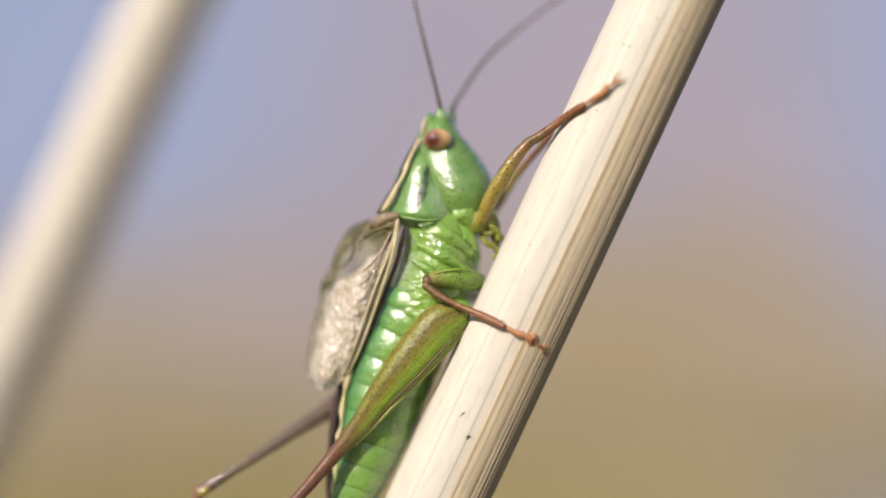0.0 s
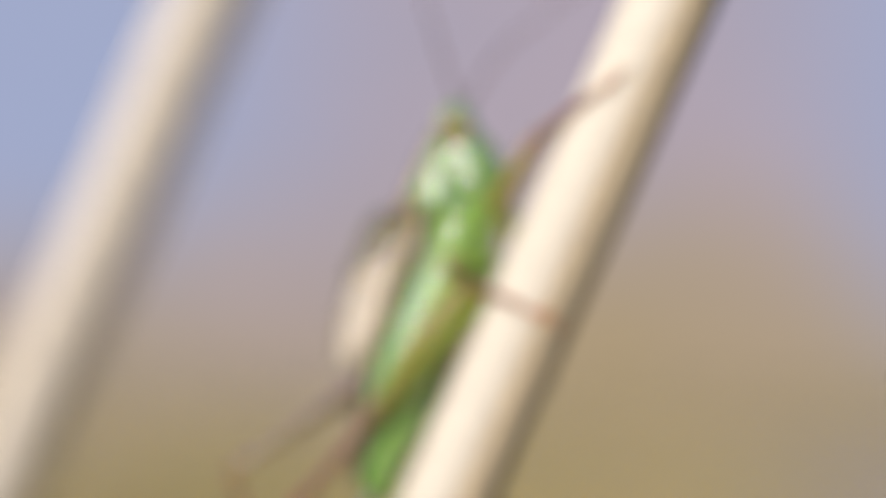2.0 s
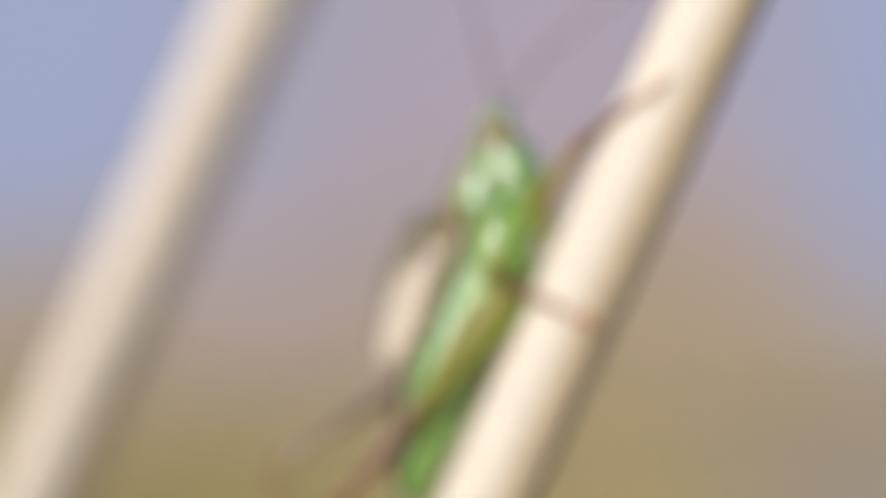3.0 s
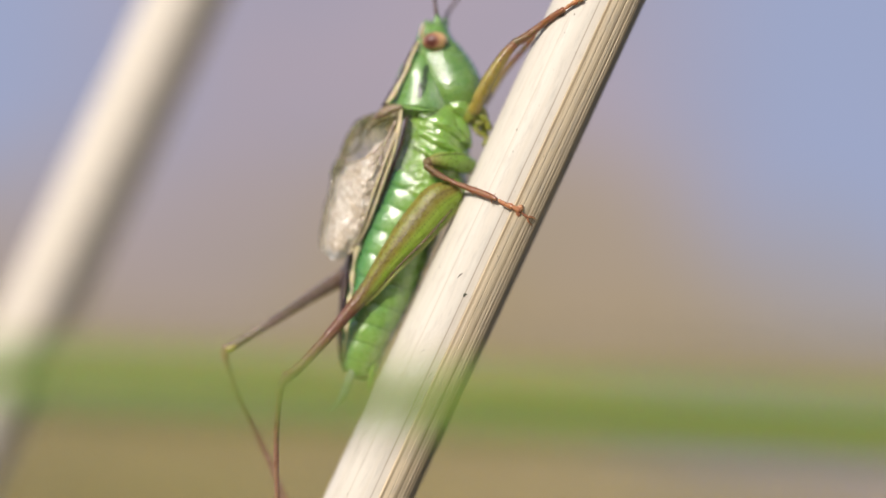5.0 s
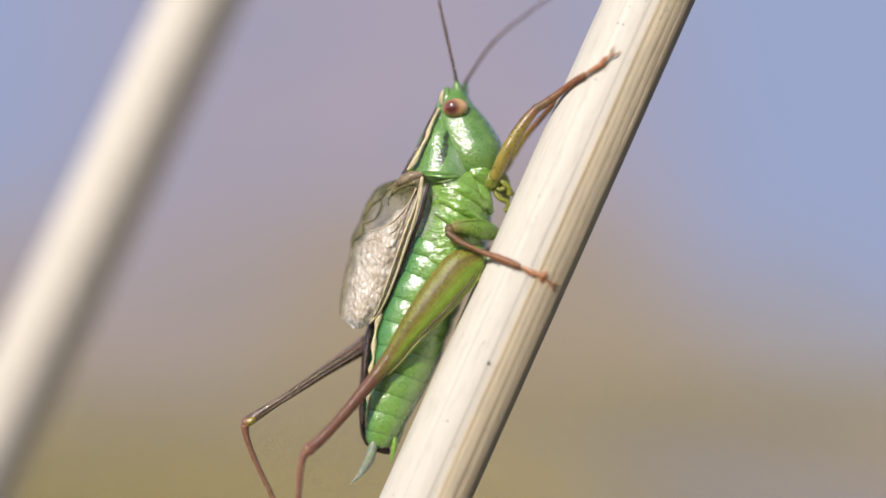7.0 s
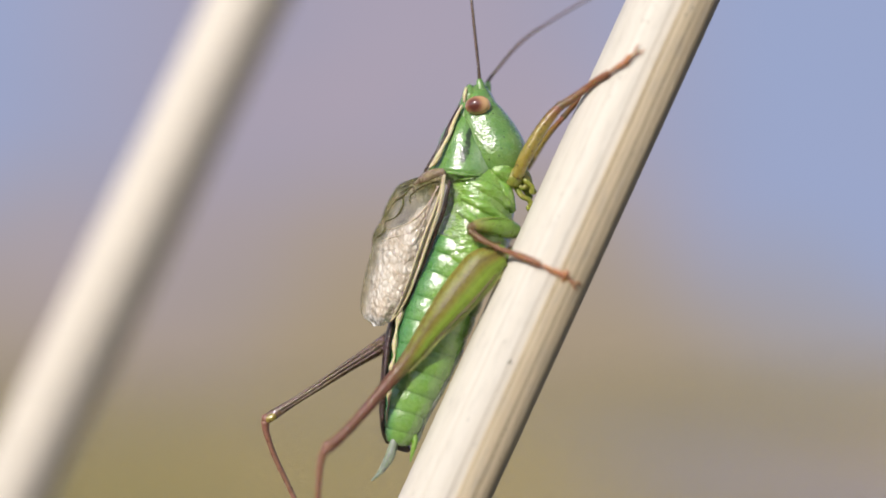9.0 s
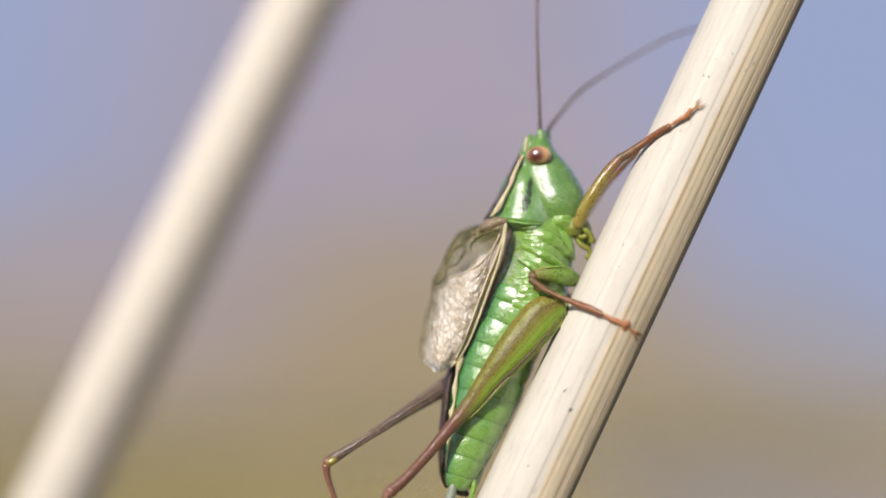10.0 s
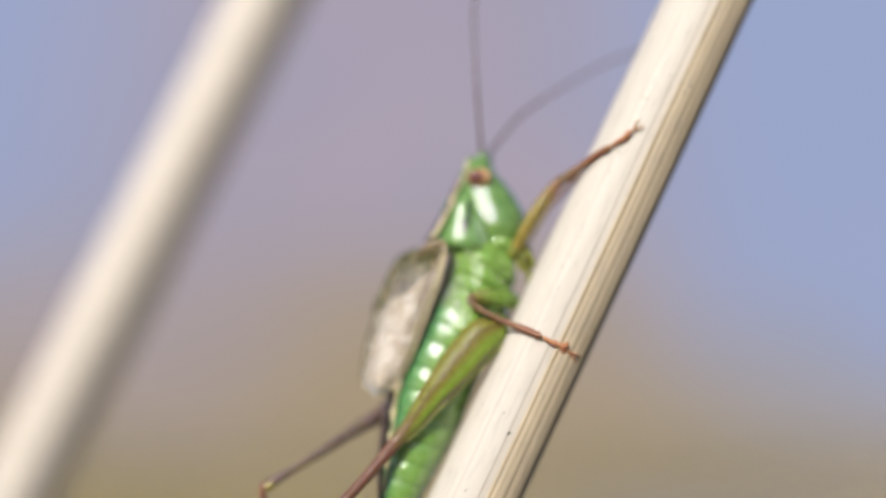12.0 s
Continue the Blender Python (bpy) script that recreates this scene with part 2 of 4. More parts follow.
def abdomen_skin():
    """Green side, darker teal towards the back, paler belly."""
    m, nt, b, c = cuticle("abdomen cuticle", (0.145, 0.295, 0.055), (0.205, 0.37, 0.08), 0.25, coat=1.0, bump=0.24, fine=1.2)
    b.inputs["Coat IOR"].default_value = 1.65
    u, v, w = split(nt, coords(nt, "UV"))
    c = blend(nt, ramp(nt, v, (0.86, 0.0), (0.95, 0.5)), c, (0.06, 0.17, 0.02))
    c = blend(nt, ramp(nt, u, (0.79, 0.0), (0.86, 0.55), (0.92, 0.85)), c, (0.025, 0.17, 0.075))
    c = blend(nt, ramp(nt, u, (0.5, 0.6), (0.64, 0.0)), c, (0.19, 0.36, 0.09))
    nt.links.new(c, b.inputs["Base Color"])
    return m


def femur_skin():
    """Olive upper half, fresh green lower half, dotted dark line between, brown towards the knee."""
    m, nt, b, c = cuticle("femur cuticle", (0.21, 0.305, 0.04), (0.27, 0.37, 0.06), 0.30, bump=0.14, fine=3.0)
    b.inputs["Specular IOR Level"].default_value = 0.28
    u, v, w = split(nt, coords(nt, "UV"))
    olive = blend(nt, grain(nt, coords(nt), 2500.0), (0.155, 0.13, 0.02), (0.21, 0.18, 0.035))
    c = blend(nt, ramp(nt, u, (0.705, 0.0), (0.755, 1.0)), c, olive)
    c = blend(nt, ramp(nt, calc(nt, "ABSOLUTE", calc(nt, "SUBTRACT", u, 0.80)), (0.0, 0.45), (0.035, 0.0)), c, (0.085, 0.06, 0.02))
    c = blend(nt, ramp(nt, calc(nt, "ABSOLUTE", calc(nt, "SUBTRACT", u, 0.86)), (0.0, 0.5), (0.04, 0.0)), c, (0.22, 0.27, 0.06))
    feather = calc(nt, "MULTIPLY", ramp(nt, cells(nt, coords(nt), 7500.0), (0.22, 0.75), (0.42, 0.0)), ramp(nt, u, (0.72, 0.0), (0.76, 1.0)))
    c = blend(nt, feather, c, (0.085, 0.055, 0.015))
    dots = ramp(nt, calc(nt, "SINE", calc(nt, "MULTIPLY", v, 430.0)), (0.0, 0.1), (0.5, 0.8))
    dots = calc(nt, "MULTIPLY", dots, ramp(nt, grain(nt, coords(nt), 6000.0), (0.36, 0.45), (0.5, 1.0)))
    row_1 = ramp(nt, calc(nt, "ABSOLUTE", calc(nt, "SUBTRACT", u, 0.712)), (0.003, 0.9), (0.009, 0.0))
    row_2 = ramp(nt, calc(nt, "ABSOLUTE", calc(nt, "SUBTRACT", u, 0.66)), (0.003, 0.5), (0.008, 0.0))
    row_3 = ramp(nt, calc(nt, "ABSOLUTE", calc(nt, "SUBTRACT", u, 0.80)), (0.003, 0.6), (0.01, 0.0))
    line = calc(nt, "MULTIPLY", calc(nt, "MAXIMUM", calc(nt, "MAXIMUM", row_1, row_2), row_3), dots)
    c = blend(nt, line, c, (0.05, 0.03, 0.01))
    c = blend(nt, ramp(nt, v, (0.50, 0.0), (0.70, 1.0)), c, (0.15, 0.068, 0.046))
    nt.links.new(c, b.inputs["Base Color"])
    return m


def leg_skin(name, near, far, at=0.5, soft=0.25, rough=0.3, coat=0.0):
    """A leg that turns from one tone to another along its length."""
    m, nt, b, c = cuticle(name, near, tuple(x * 1.25 for x in near), rough, speck=tuple(x * 0.25 for x in far), bump=0.2, fine=2.2, coat=coat)
    v = split(nt, coords(nt, "UV"))[1]
    far_c = blend(nt, grain(nt, coords(nt), 4000.0), far, tuple(x * 1.4 for x in far))
    c = blend(nt, ramp(nt, v, (max(at - soft, 0.0), 0.0), (min(at + soft, 1.0), 1.0)), c, far_c)
    nt.links.new(c, b.inputs["Base Color"])
    return m


def eye_skin():
    m, nt, b = material("compound eye", 0.12, 0.6)
    v = coords(nt)
    rim = spot(nt, (0.30, -1.6, 6.91), (0.51, 3.0, 0.51))
    c = blend(nt, rim, (0.60, 0.37, 0.17), (0.20, 0.055, 0.04))
    c = blend(nt, spot(nt, (0.30, -1.6, 6.90), (0.38, 3.0, 0.38)), c, (0.09, 0.024, 0.018))
    nt.links.new(c, b.inputs["Base Color"])
    b.inputs["Coat Weight"].default_value = 1.0
    b.inputs["Coat Roughness"].default_value = 0.1
    relief(nt, b, cells(nt, v, 22000.0), 0.05, 0.01)
    return m


def wing_skin(name):
    """Clear membrane: olive-brown cap and a clear mirror near the root, milky blistered cells below, olive rim, crinkled silvery tip."""
    m, nt, b = material(name, 0.3, 0.5)
    u, v, w = split(nt, coords(nt, "UV"))
    cloud = grain(nt, coords(nt), 900.0, 3.0)
    ripple = calc(nt, "MULTIPLY", calc(nt, "SUBTRACT", cloud, 0.5), 0.16)
    bend = calc(nt, "ADD", calc(nt, "ADD", v, calc(nt, "MULTIPLY", u, -0.40)), ripple)
    low = ramp(nt, bend, (0.09, 0.0), (0.15, 1.0))
    tip = ramp(nt, calc(nt, "ADD", v, ripple), (0.80, 0.0), (0.88, 1.0))
    rim = ramp(nt, calc(nt, "ADD", u, calc(nt, "MULTIPLY", ripple, 1.2)), (0.74, 0.0), (0.93, 1.0))
    top = ramp(nt, calc(nt, "ADD", v, ripple), (0.12, 1.0), (0.30, 0.0))
    # rows of blister-like cells, slanting across the wing
    wob = nt.nodes.new("ShaderNodeVectorMath")
    wob.operation = "MULTIPLY_ADD"
    nz = nt.nodes.new("ShaderNodeTexNoise")
    nz.inputs["Scale"].default_value = 1600.0
    nt.links.new(coords(nt), nz.inputs["Vector"])
    nt.links.new(nz.outputs["Color"], wob.inputs[0])
    wob.inputs[1].default_value = (0.0004, 0.0004, 0.0004)
    nt.links.new(coords(nt, "Object", (1.25, 0.3, 0.8), (0, 0.75, 0)), wob.inputs[2])
    vec = wob.outputs[0]
    gap = ramp(nt, cells(nt, vec, 3700.0, "DISTANCE_TO_EDGE"), (0.0, 1.0), (0.22, 0.0))
    dome = ramp(nt, cells(nt, vec, 3700.0), (0.0, 1.0), (0.75, 0.0))
    milk = blend(nt, ramp(nt, grain(nt, coords(nt), 1300.0, 2.0), (0.4, 0.0), (0.6, 1.0)), (0.66, 0.57, 0.46), (0.84, 0.77, 0.68))
    milk = blend(nt, calc(nt, "MULTIPLY", gap, 0.4), milk, (0.44, 0.33, 0.23))
    clear = blend(nt, ramp(nt, cloud, (0.40, 0.0), (0.62, 1.0)), (0.30, 0.29, 0.22), (0.46, 0.41, 0.32))
    olive = ramp(nt, grain(nt, coords(nt), 1900.0, 3.0), (0.36, (0.07, 0.07, 0.02)), (0.52, (0.17, 0.15, 0.06)), (0.66, (0.27, 0.19, 0.11)))
    c = blend(nt, calc(nt, "MAXIMUM", top, rim), clear, olive)
    c = blend(nt, calc(nt, "MULTIPLY", low, calc(nt, "SUBTRACT", 1.0, calc(nt, "MULTIPLY", rim, 0.75))), c, milk)
    c = blend(nt, tip, c, blend(nt, ramp(nt, cells(nt, vec, 5200.0, "DISTANCE_TO_EDGE"), (0.02, 0.7), (0.14, 0.0)), (0.86, 0.85, 0.84), (0.30, 0.29, 0.28)))
    nt.links.new(c, b.inputs["Base Color"])
    cap_a = blend(nt, top, ramp(nt, cloud, (0.36, 0.06), (0.66, 0.26)), ramp(nt, cloud, (0.36, 0.50), (0.62, 0.85)))
    cap_a = blend(nt, rim, cap_a, ramp(nt, cloud, (0.34, 0.30), (0.64, 0.62)))
    low_a = blend(nt, gap, ramp(nt, grain(nt, coords(nt), 800.0, 2.0), (0.35, 0.52), (0.65, 0.80)), (0.62, 0.62, 0.62))
    low_a = blend(nt, rim, low_a, ramp(nt, cloud, (0.36, 0.16), (0.64, 0.40)))
    alpha = blend(nt, tip, blend(nt, low, cap_a, low_a), ramp(nt, cells(nt, vec, 5200.0, "DISTANCE_TO_EDGE"), (0.02, 0.65), (0.22, 0.30)))
    nt.links.new(alpha, b.inputs["Alpha"])
    nt.links.new(ramp(nt, low, (0.0, 0.34), (1.0, 0.17)), b.inputs["Roughness"])
    nt.links.new(ramp(nt, low, (0.0, 0.25), (1.0, 0.6)), b.inputs["Specular IOR Level"])
    wavy = ramp(nt, grain(nt, coords(nt), 1700.0, 3.0), (0.25, 0.0), (0.75, 1.0))
    lumps = calc(nt, "ADD", dome, calc(nt, "MULTIPLY", grain(nt, coords(nt), 8000.0, 2.0), 0.35))
    relief(nt, b, blend(nt, low, wavy, lumps), 1.0, 0.11)
    return m


PRONOTUM = pronotum_skin()
THORAX = thorax_skin()
ABDOMEN = abdomen_skin()
FEMUR = femur_skin()
EYE = eye_skin()
WING_NEAR = wing_skin("clear wing membrane")
FORE = leg_skin("foreleg cuticle", (0.25, 0.19, 0.035), (0.17, 0.06, 0.03), 0.78, 0.2, 0.2, coat=0.8)
MIDF = leg_skin("midleg cuticle", (0.17, 0.29, 0.045), (0.20, 0.15, 0.05), 0.75, 0.3)
TIBIA = leg_skin("shin cuticle", (0.13, 0.08, 0.035), (0.19, 0.075, 0.036), 0.35, 0.3)
TARSUS = leg_skin("foot cuticle", (0.40, 0.175, 0.085), (0.34, 0.14, 0.065), 0.7, 0.3, 0.35)
HSHIN = leg_skin("hind shin cuticle", (0.20, 0.09, 0.06), (0.22, 0.12, 0.08), 0.4, 0.4, 0.3)
FARLEG = leg_skin("far hind leg cuticle", (0.13, 0.085, 0.065), (0.11, 0.065, 0.045), 0.5, 0.4, 0.2, coat=0.8)
RIDGE, n_, b_, c_ = cuticle("glossy leg ridge", (0.19, 0.13, 0.10), (0.30, 0.22, 0.18), 0.16, 0.2, bump=1.0, fine=1.5)
BRIM, n_, b_, c_ = cuticle("dark brown ridge", (0.07, 0.035, 0.015), (0.11, 0.055, 0.025), 0.3, 0.3, bump=0.3)
HORN = leg_skin("antenna cuticle", (0.055, 0.03, 0.018), (0.09, 0.045, 0.025), 0.4, 0.4, 0.4)
KEEL, n_, b_, c_ = cuticle("yellow-green ridge", (0.32, 0.36, 0.08), (0.42, 0.44, 0.15), 0.35, 0.25, bump=0.3)
CREAM, n_, b_, c_ = cuticle("cream stripe", (0.52, 0.44, 0.26), (0.64, 0.56, 0.36), 0.45, 0.25)
DARK, n_, b_, c_ = cuticle("black-brown stripe", (0.022, 0.014, 0.013), (0.065, 0.032, 0.028), 0.3, 0.3, bump=0.3)
VEIN, n_, b_, c_ = cuticle("dark wing vein", (0.06, 0.055, 0.016), (0.12, 0.095, 0.035), 0.4, 0.3)
ROOT, n_, b_, c_ = cuticle("tan wing root", (0.20, 0.14, 0.085), (0.36, 0.28, 0.20), 0.25, 0.4)
FOLD, n_, b_, c_ = cuticle("beige wing fold", (0.46, 0.36, 0.25), (0.60, 0.50, 0.38), 0.35, 0.3)
TAIL, n_, b_, c_ = cuticle("grey-green tail plate", (0.20, 0.235, 0.18), (0.27, 0.30, 0.24), 0.25, 0.4, bump=0.3)
PALP, n_, b_, c_ = cuticle("olive mouth palp", (0.20, 0.24, 0.03), (0.26, 0.24, 0.05), 0.3, 0.3)
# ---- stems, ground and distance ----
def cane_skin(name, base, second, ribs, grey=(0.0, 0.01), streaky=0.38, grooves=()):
    """Bleached dry reed: long fibres, faint weather stains, fine black flecks; grey: how far round the painted shade
    side reaches;
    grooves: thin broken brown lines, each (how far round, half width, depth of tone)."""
    m, nt, b = material(name, 0.55, 0.3)
    u, v, w = split(nt, coords(nt, "UV"))
    fibre = grain(nt, coords(nt, "UV", (1.0, 0.012, 1.0)), ribs, 5.0, 0.6)
    broad = grain(nt, coords(nt, "UV", (1.0, 0.05, 1.0)), 9.0, 3.0)
    c = blend(nt, ramp(nt, fibre, (0.25, 0.2), (0.72, 1.0)), base, second)
    c = blend(nt, ramp(nt, broad, (0.52, 0.0), (0.72, 0.3)), c, tuple(x * 0.82 for x in base))
    mottle = grain(nt, coords(nt, "UV", (1.0, 0.18, 1.0)), 38.0, 6.0, 0.7)
    c = blend(nt, ramp(nt, mottle, (0.50, 0.0), (0.70, 0.6)), c, (0.43, 0.395, 0.35))
    streak = grain(nt, coords(nt, "UV", (1.0, 0.006, 1.0)), ribs * 2.6, 3.0, 0.7)
    c = blend(nt, ramp(nt, streak, (0.62 - streaky * 0.2, 0.0), (0.72 - streaky * 0.1, streaky)), c, tuple(x * 0.62 for x in base))
    # shade of the right-hand edge, put into the colour and broken up by noise
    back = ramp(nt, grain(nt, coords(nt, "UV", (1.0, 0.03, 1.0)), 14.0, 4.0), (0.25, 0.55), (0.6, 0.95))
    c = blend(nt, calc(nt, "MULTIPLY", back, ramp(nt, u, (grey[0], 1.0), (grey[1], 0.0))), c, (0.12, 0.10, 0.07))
    waver = calc(nt, "MULTIPLY", calc(nt, "SUBTRACT", grain(nt, coords(nt, "UV", (0.0, 1.0, 1.0)), 0.9, 3.0), 0.5), 0.012)
    broken = ramp(nt, grain(nt, coords(nt, "UV", (1.0, 0.02, 1.0)), 60.0, 3.0), (0.32, 0.3), (0.50, 1.0))
    for place, half, tone in grooves:
        off = calc(nt, "ABSOLUTE", calc(nt, "SUBTRACT", calc(nt, "ADD", u, waver), place))
        c = blend(nt, calc(nt, "MULTIPLY", broken, ramp(nt, off, (half * 0.4, tone), (half, 0.0))), c, (0.17, 0.115, 0.06))
    fleck = ramp(nt, cells(nt, coords(nt, "Object", (1.0, 1.0, 0.55), (0, 0.43, 0)), 700.0), (0.05, 1.0), (0.10, 0.0))
    fleck = calc(nt, "MULTIPLY", fleck, ramp(nt, grain(nt, coords(nt), 330.0, 2.0), (0.52, 0.0), (0.62, 0.75)))
    c = blend(nt, fleck, c, (0.20, 0.17, 0.13))
    dust = ramp(nt, cells(nt, coords(nt, "Object", (1.0, 1.0, 0.6), (0, 0.43, 0)), 2300.0), (0.06, 1.0), (0.12, 0.0))
    dust = calc(nt, "MULTIPLY", dust, ramp(nt, grain(nt, coords(nt), 500.0, 3.0), (0.47, 0.0), (0.60, 0.8)))
    c = blend(nt, dust, c, (0.17, 0.14, 0.10))
    nt.links.new(c, b.inputs["Base Color"])
    relief(nt, b, fibre, 0.35, 0.05)
    return m


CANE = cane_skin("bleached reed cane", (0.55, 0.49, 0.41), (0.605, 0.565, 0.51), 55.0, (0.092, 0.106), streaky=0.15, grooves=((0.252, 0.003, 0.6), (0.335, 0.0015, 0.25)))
SHEATH = cane_skin("straw leaf sheath", (0.57, 0.455, 0.295), (0.68, 0.575, 0.42), 110.0, streaky=0.35, grooves=((0.007, 0.004, 0.8), (0.020, 0.003, 0.65), (0.033, 0.0045, 0.9), (0.046, 0.003, 0.6), (0.060, 0.005, 0.95), (0.068, 0.0025, 0.5), (0.088, 0.003, 0.6), (0.111, 0.005, 0.9)))
FARCANE = cane_skin("pale reed cane", (0.585, 0.515, 0.43), (0.67, 0.61, 0.54), 40.0)


def stalk(low, high, radius, mat, name, parent, label="", rings=90, arc=None, ribs=None, seg=96):
    """A reed stalk or a sheath wrapped round part of one. low and high: its ends; arc: first and last angle in degrees from the right-hand side,
    positive towards negative y; ribs: (count, height)."""
    bm = bmesh.new()
    uv = bm.loops.layers.uv.verify()
    low, high = Vector(low), Vector(high)
    t = (high - low).normalized()
    right = Vector((0, 1, 0)).cross(t).normalized() * 1.0
    front = right.cross(t).normalized()
    if front.y > 0:
        front = -front
    a0, a1 = arc or (0.0, 360.0)
    whole = arc is None
    count = seg if whole else seg + 1
    span = (high - low).length
    grid = []
    for i in range(rings + 1):
        s = i / rings
        c = low.lerp(high, s)
        row = []
        for j in range(count):
            k = j / seg
            a = radians(a0 + (a1 - a0) * k)
            r = radius * (1 + 0.012 * noise.noise(Vector((math.cos(a) * 2, math.sin(a) * 2, s * span * 0.05))))
            if ribs:
                n_ribs, tall = ribs
                r += tall * max(0.2, 1.5 - 1.9 * k) * (abs(math.sin(math.pi * n_ribs * k + 0.35 * noise.noise(Vector((k * 9, s * span * 0.03, 1))))) ** 0.6 - 0.5)
                r += tall * 0.6 * noise.noise(Vector((k * 40, s * span * 0.02, 5)))
            row.append(bm.verts.new(c + right * (r * math.cos(a)) + front * (r * math.sin(a))))
        grid.append(row)
    n = count if whole else count - 1
    for i in range(rings):
        for j in range(n):
            k = (j + 1) % count
            f = bm.faces.new((grid[i][j], grid[i][k], grid[i + 1][k], grid[i + 1][j]))
            around = (a1 - a0) / 360.0
            for lp, (a, b) in zip(f.loops, ((j, i), (j + 1, i), (j + 1, i + 1), (j, i + 1))):
                lp[uv].uv = (a / seg * around, b / rings * span / (2 * math.pi * radius))
    if whole:
        bm.faces.new(grid[0]); bm.faces.new(list(reversed(grid[-1])))
    ob = part(name, bm, mat, parent, label)
    if not whole:
        md = ob.modifiers.new("thickness", "SOLIDIFY")
        md.thickness, md.offset = 0.2 * MM, 0.0
    return ob


def along(low, high, s):
    return tuple(Vector(low).lerp(Vector(high), s))


def reed_near():
    root = tagged(new("reed_stem"), "bleached cream dry reed stem with a ribbed straw sheath", "plant stem", "dry reed stems")
    root.matrix_world = BASE
    mid, up = Vector((3.604, -1.4, 0.000)), Vector((0.4171, 0.0, 0.9089))
    low, high = mid - up * 668, mid + up * 160
    a, b = mid - up * 45, mid + up * 45
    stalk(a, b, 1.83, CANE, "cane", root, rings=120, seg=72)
    stalk(a, b, 1.90, SHEATH, "leaf_sheath", root, "straw-coloured ribbed leaf sheath with a thin raised edge", rings=120, arc=(39, 81), ribs=(8, 0.018), seg=130)
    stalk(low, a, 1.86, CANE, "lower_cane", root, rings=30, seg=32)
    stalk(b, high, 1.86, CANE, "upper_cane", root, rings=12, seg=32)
    for s in (-60, 130):
        c = mid + up * s
        part("node_ring", loft([((c + up * k)[:], r, r) for k, r in ((-1.6, 1.88), (-0.6, 2.15), (0.5, 2.2), (1.6, 1.9))], 32, 4), SHEATH, root)
    flecks, nt, b_ = material("black mould fleck", 0.7)[0:3]
    nt.links.new(blend(nt, grain(nt, coords(nt), 9000.0), (0.015, 0.02, 0.008), (0.06, 0.06, 0.03)), b_.inputs["Base Color"])
    # a seed-like fleck and short scratches on the lit face
    def on(x, z):
        """A point of the lit face: x across from the axis, z along it."""
        c = mid + up * z + Vector((0.9089, 0, -0.4171)) * x
        return (c.x, -1.4 - math.sqrt(1.84 ** 2 - x * x) - 0.01, c.z)
    part("fleck", ball(on(0.05, -4.36), (0.035, 0.03, 0.03), ball(on(-0.02, -4.42), (0.045, 0.04, 0.08), seg=8, turn=20), seg=8), flecks, root, "dark green-black fleck")
    for x, z, l, r in ((-0.55, -3.75, 0.24, 0.014), (0.75, -6.0, 0.16, 0.012), (-0.6, -7.3, 0.12, 0.016), (0.1, -8.1, 0.25, 0.012)):
        part("fleck", thread([on(x - 0.04, z - l / 2), on(x, z), on(x + 0.05, z + l / 2)], [r * 0.4, r, r * 0.4], 6, 3), flecks, root)
    return root


def reed_far():
    root = tagged(new("reed_stem"), "thick pale dry reed stem standing behind", "plant stem", "dry reed stems")
    root.matrix_world = BASE
    mid, up = Vector((-24.254, 23.40, 0.000)), Vector((0.4254, 0.0, 0.9050))
    stalk(mid - up * 668, mid + up * 250, 2.295, FARCANE, "cane", root, rings=60, seg=40)
    stalk(mid - up * 620, mid + up * 230, 2.36, FARCANE, "leaf_sheath", root, rings=60, arc=(-120, 20), ribs=(9, 0.08), seg=80)
    return root


near_reed = reed_near()
far_reed = reed_far()


def ground_sheet():
    m, nt, b = material("dry meadow soil and litter", 0.9, 0.2)
    v = coords(nt)
    c = blend(nt, ramp(nt, grain(nt, v, 0.35, 2.0), (0.42, 0.0), (0.58, 1.0)), (0.29, 0.24, 0.12), (0.39, 0.31, 0.19))
    c = blend(nt, ramp(nt, grain(nt, v, 30.0), (0.4, 0.0), (0.7, 0.6)), c, (0.16, 0.15, 0.06))
    c = blend(nt, spot(nt, (2400, 7000, 0), (1900, 6500, 900)), c, (0.36, 0.31, 0.30))
    c = blend(nt, ramp(nt, grain(nt, v, 0.16, 2.0), (0.48, 0.0), (0.62, 0.7)), c, (0.40, 0.33, 0.28))
    c = blend(nt, spot(nt, (-1500, 4000, 0), (1700, 2600, 900)), c, (0.245, 0.215, 0.095))
    nt.links.new(c, b.inputs["Base Color"])
    relief(nt, b, grain(nt, v, 60.0), 0.5, 20.0)
    bm = bmesh.new()
    n = 40
    grid = [[bm.verts.new((x * abs(x) * 400e3, y * abs(y) * 400e3, 12 * noise.noise(Vector((x * 30, y * 30, 0))))) for x in np.linspace(-1, 1, n)] for y in np.linspace(-1, 1, n)]
    for i in range(n - 1):
        for j in range(n - 1):
            bm.faces.new((grid[i][j], grid[i][j + 1], grid[i + 1][j + 1], grid[i + 1][j]))
    tagged(part("ground", bm, m), "dry ochre meadow ground with pale litter", "ground", kind="structure")


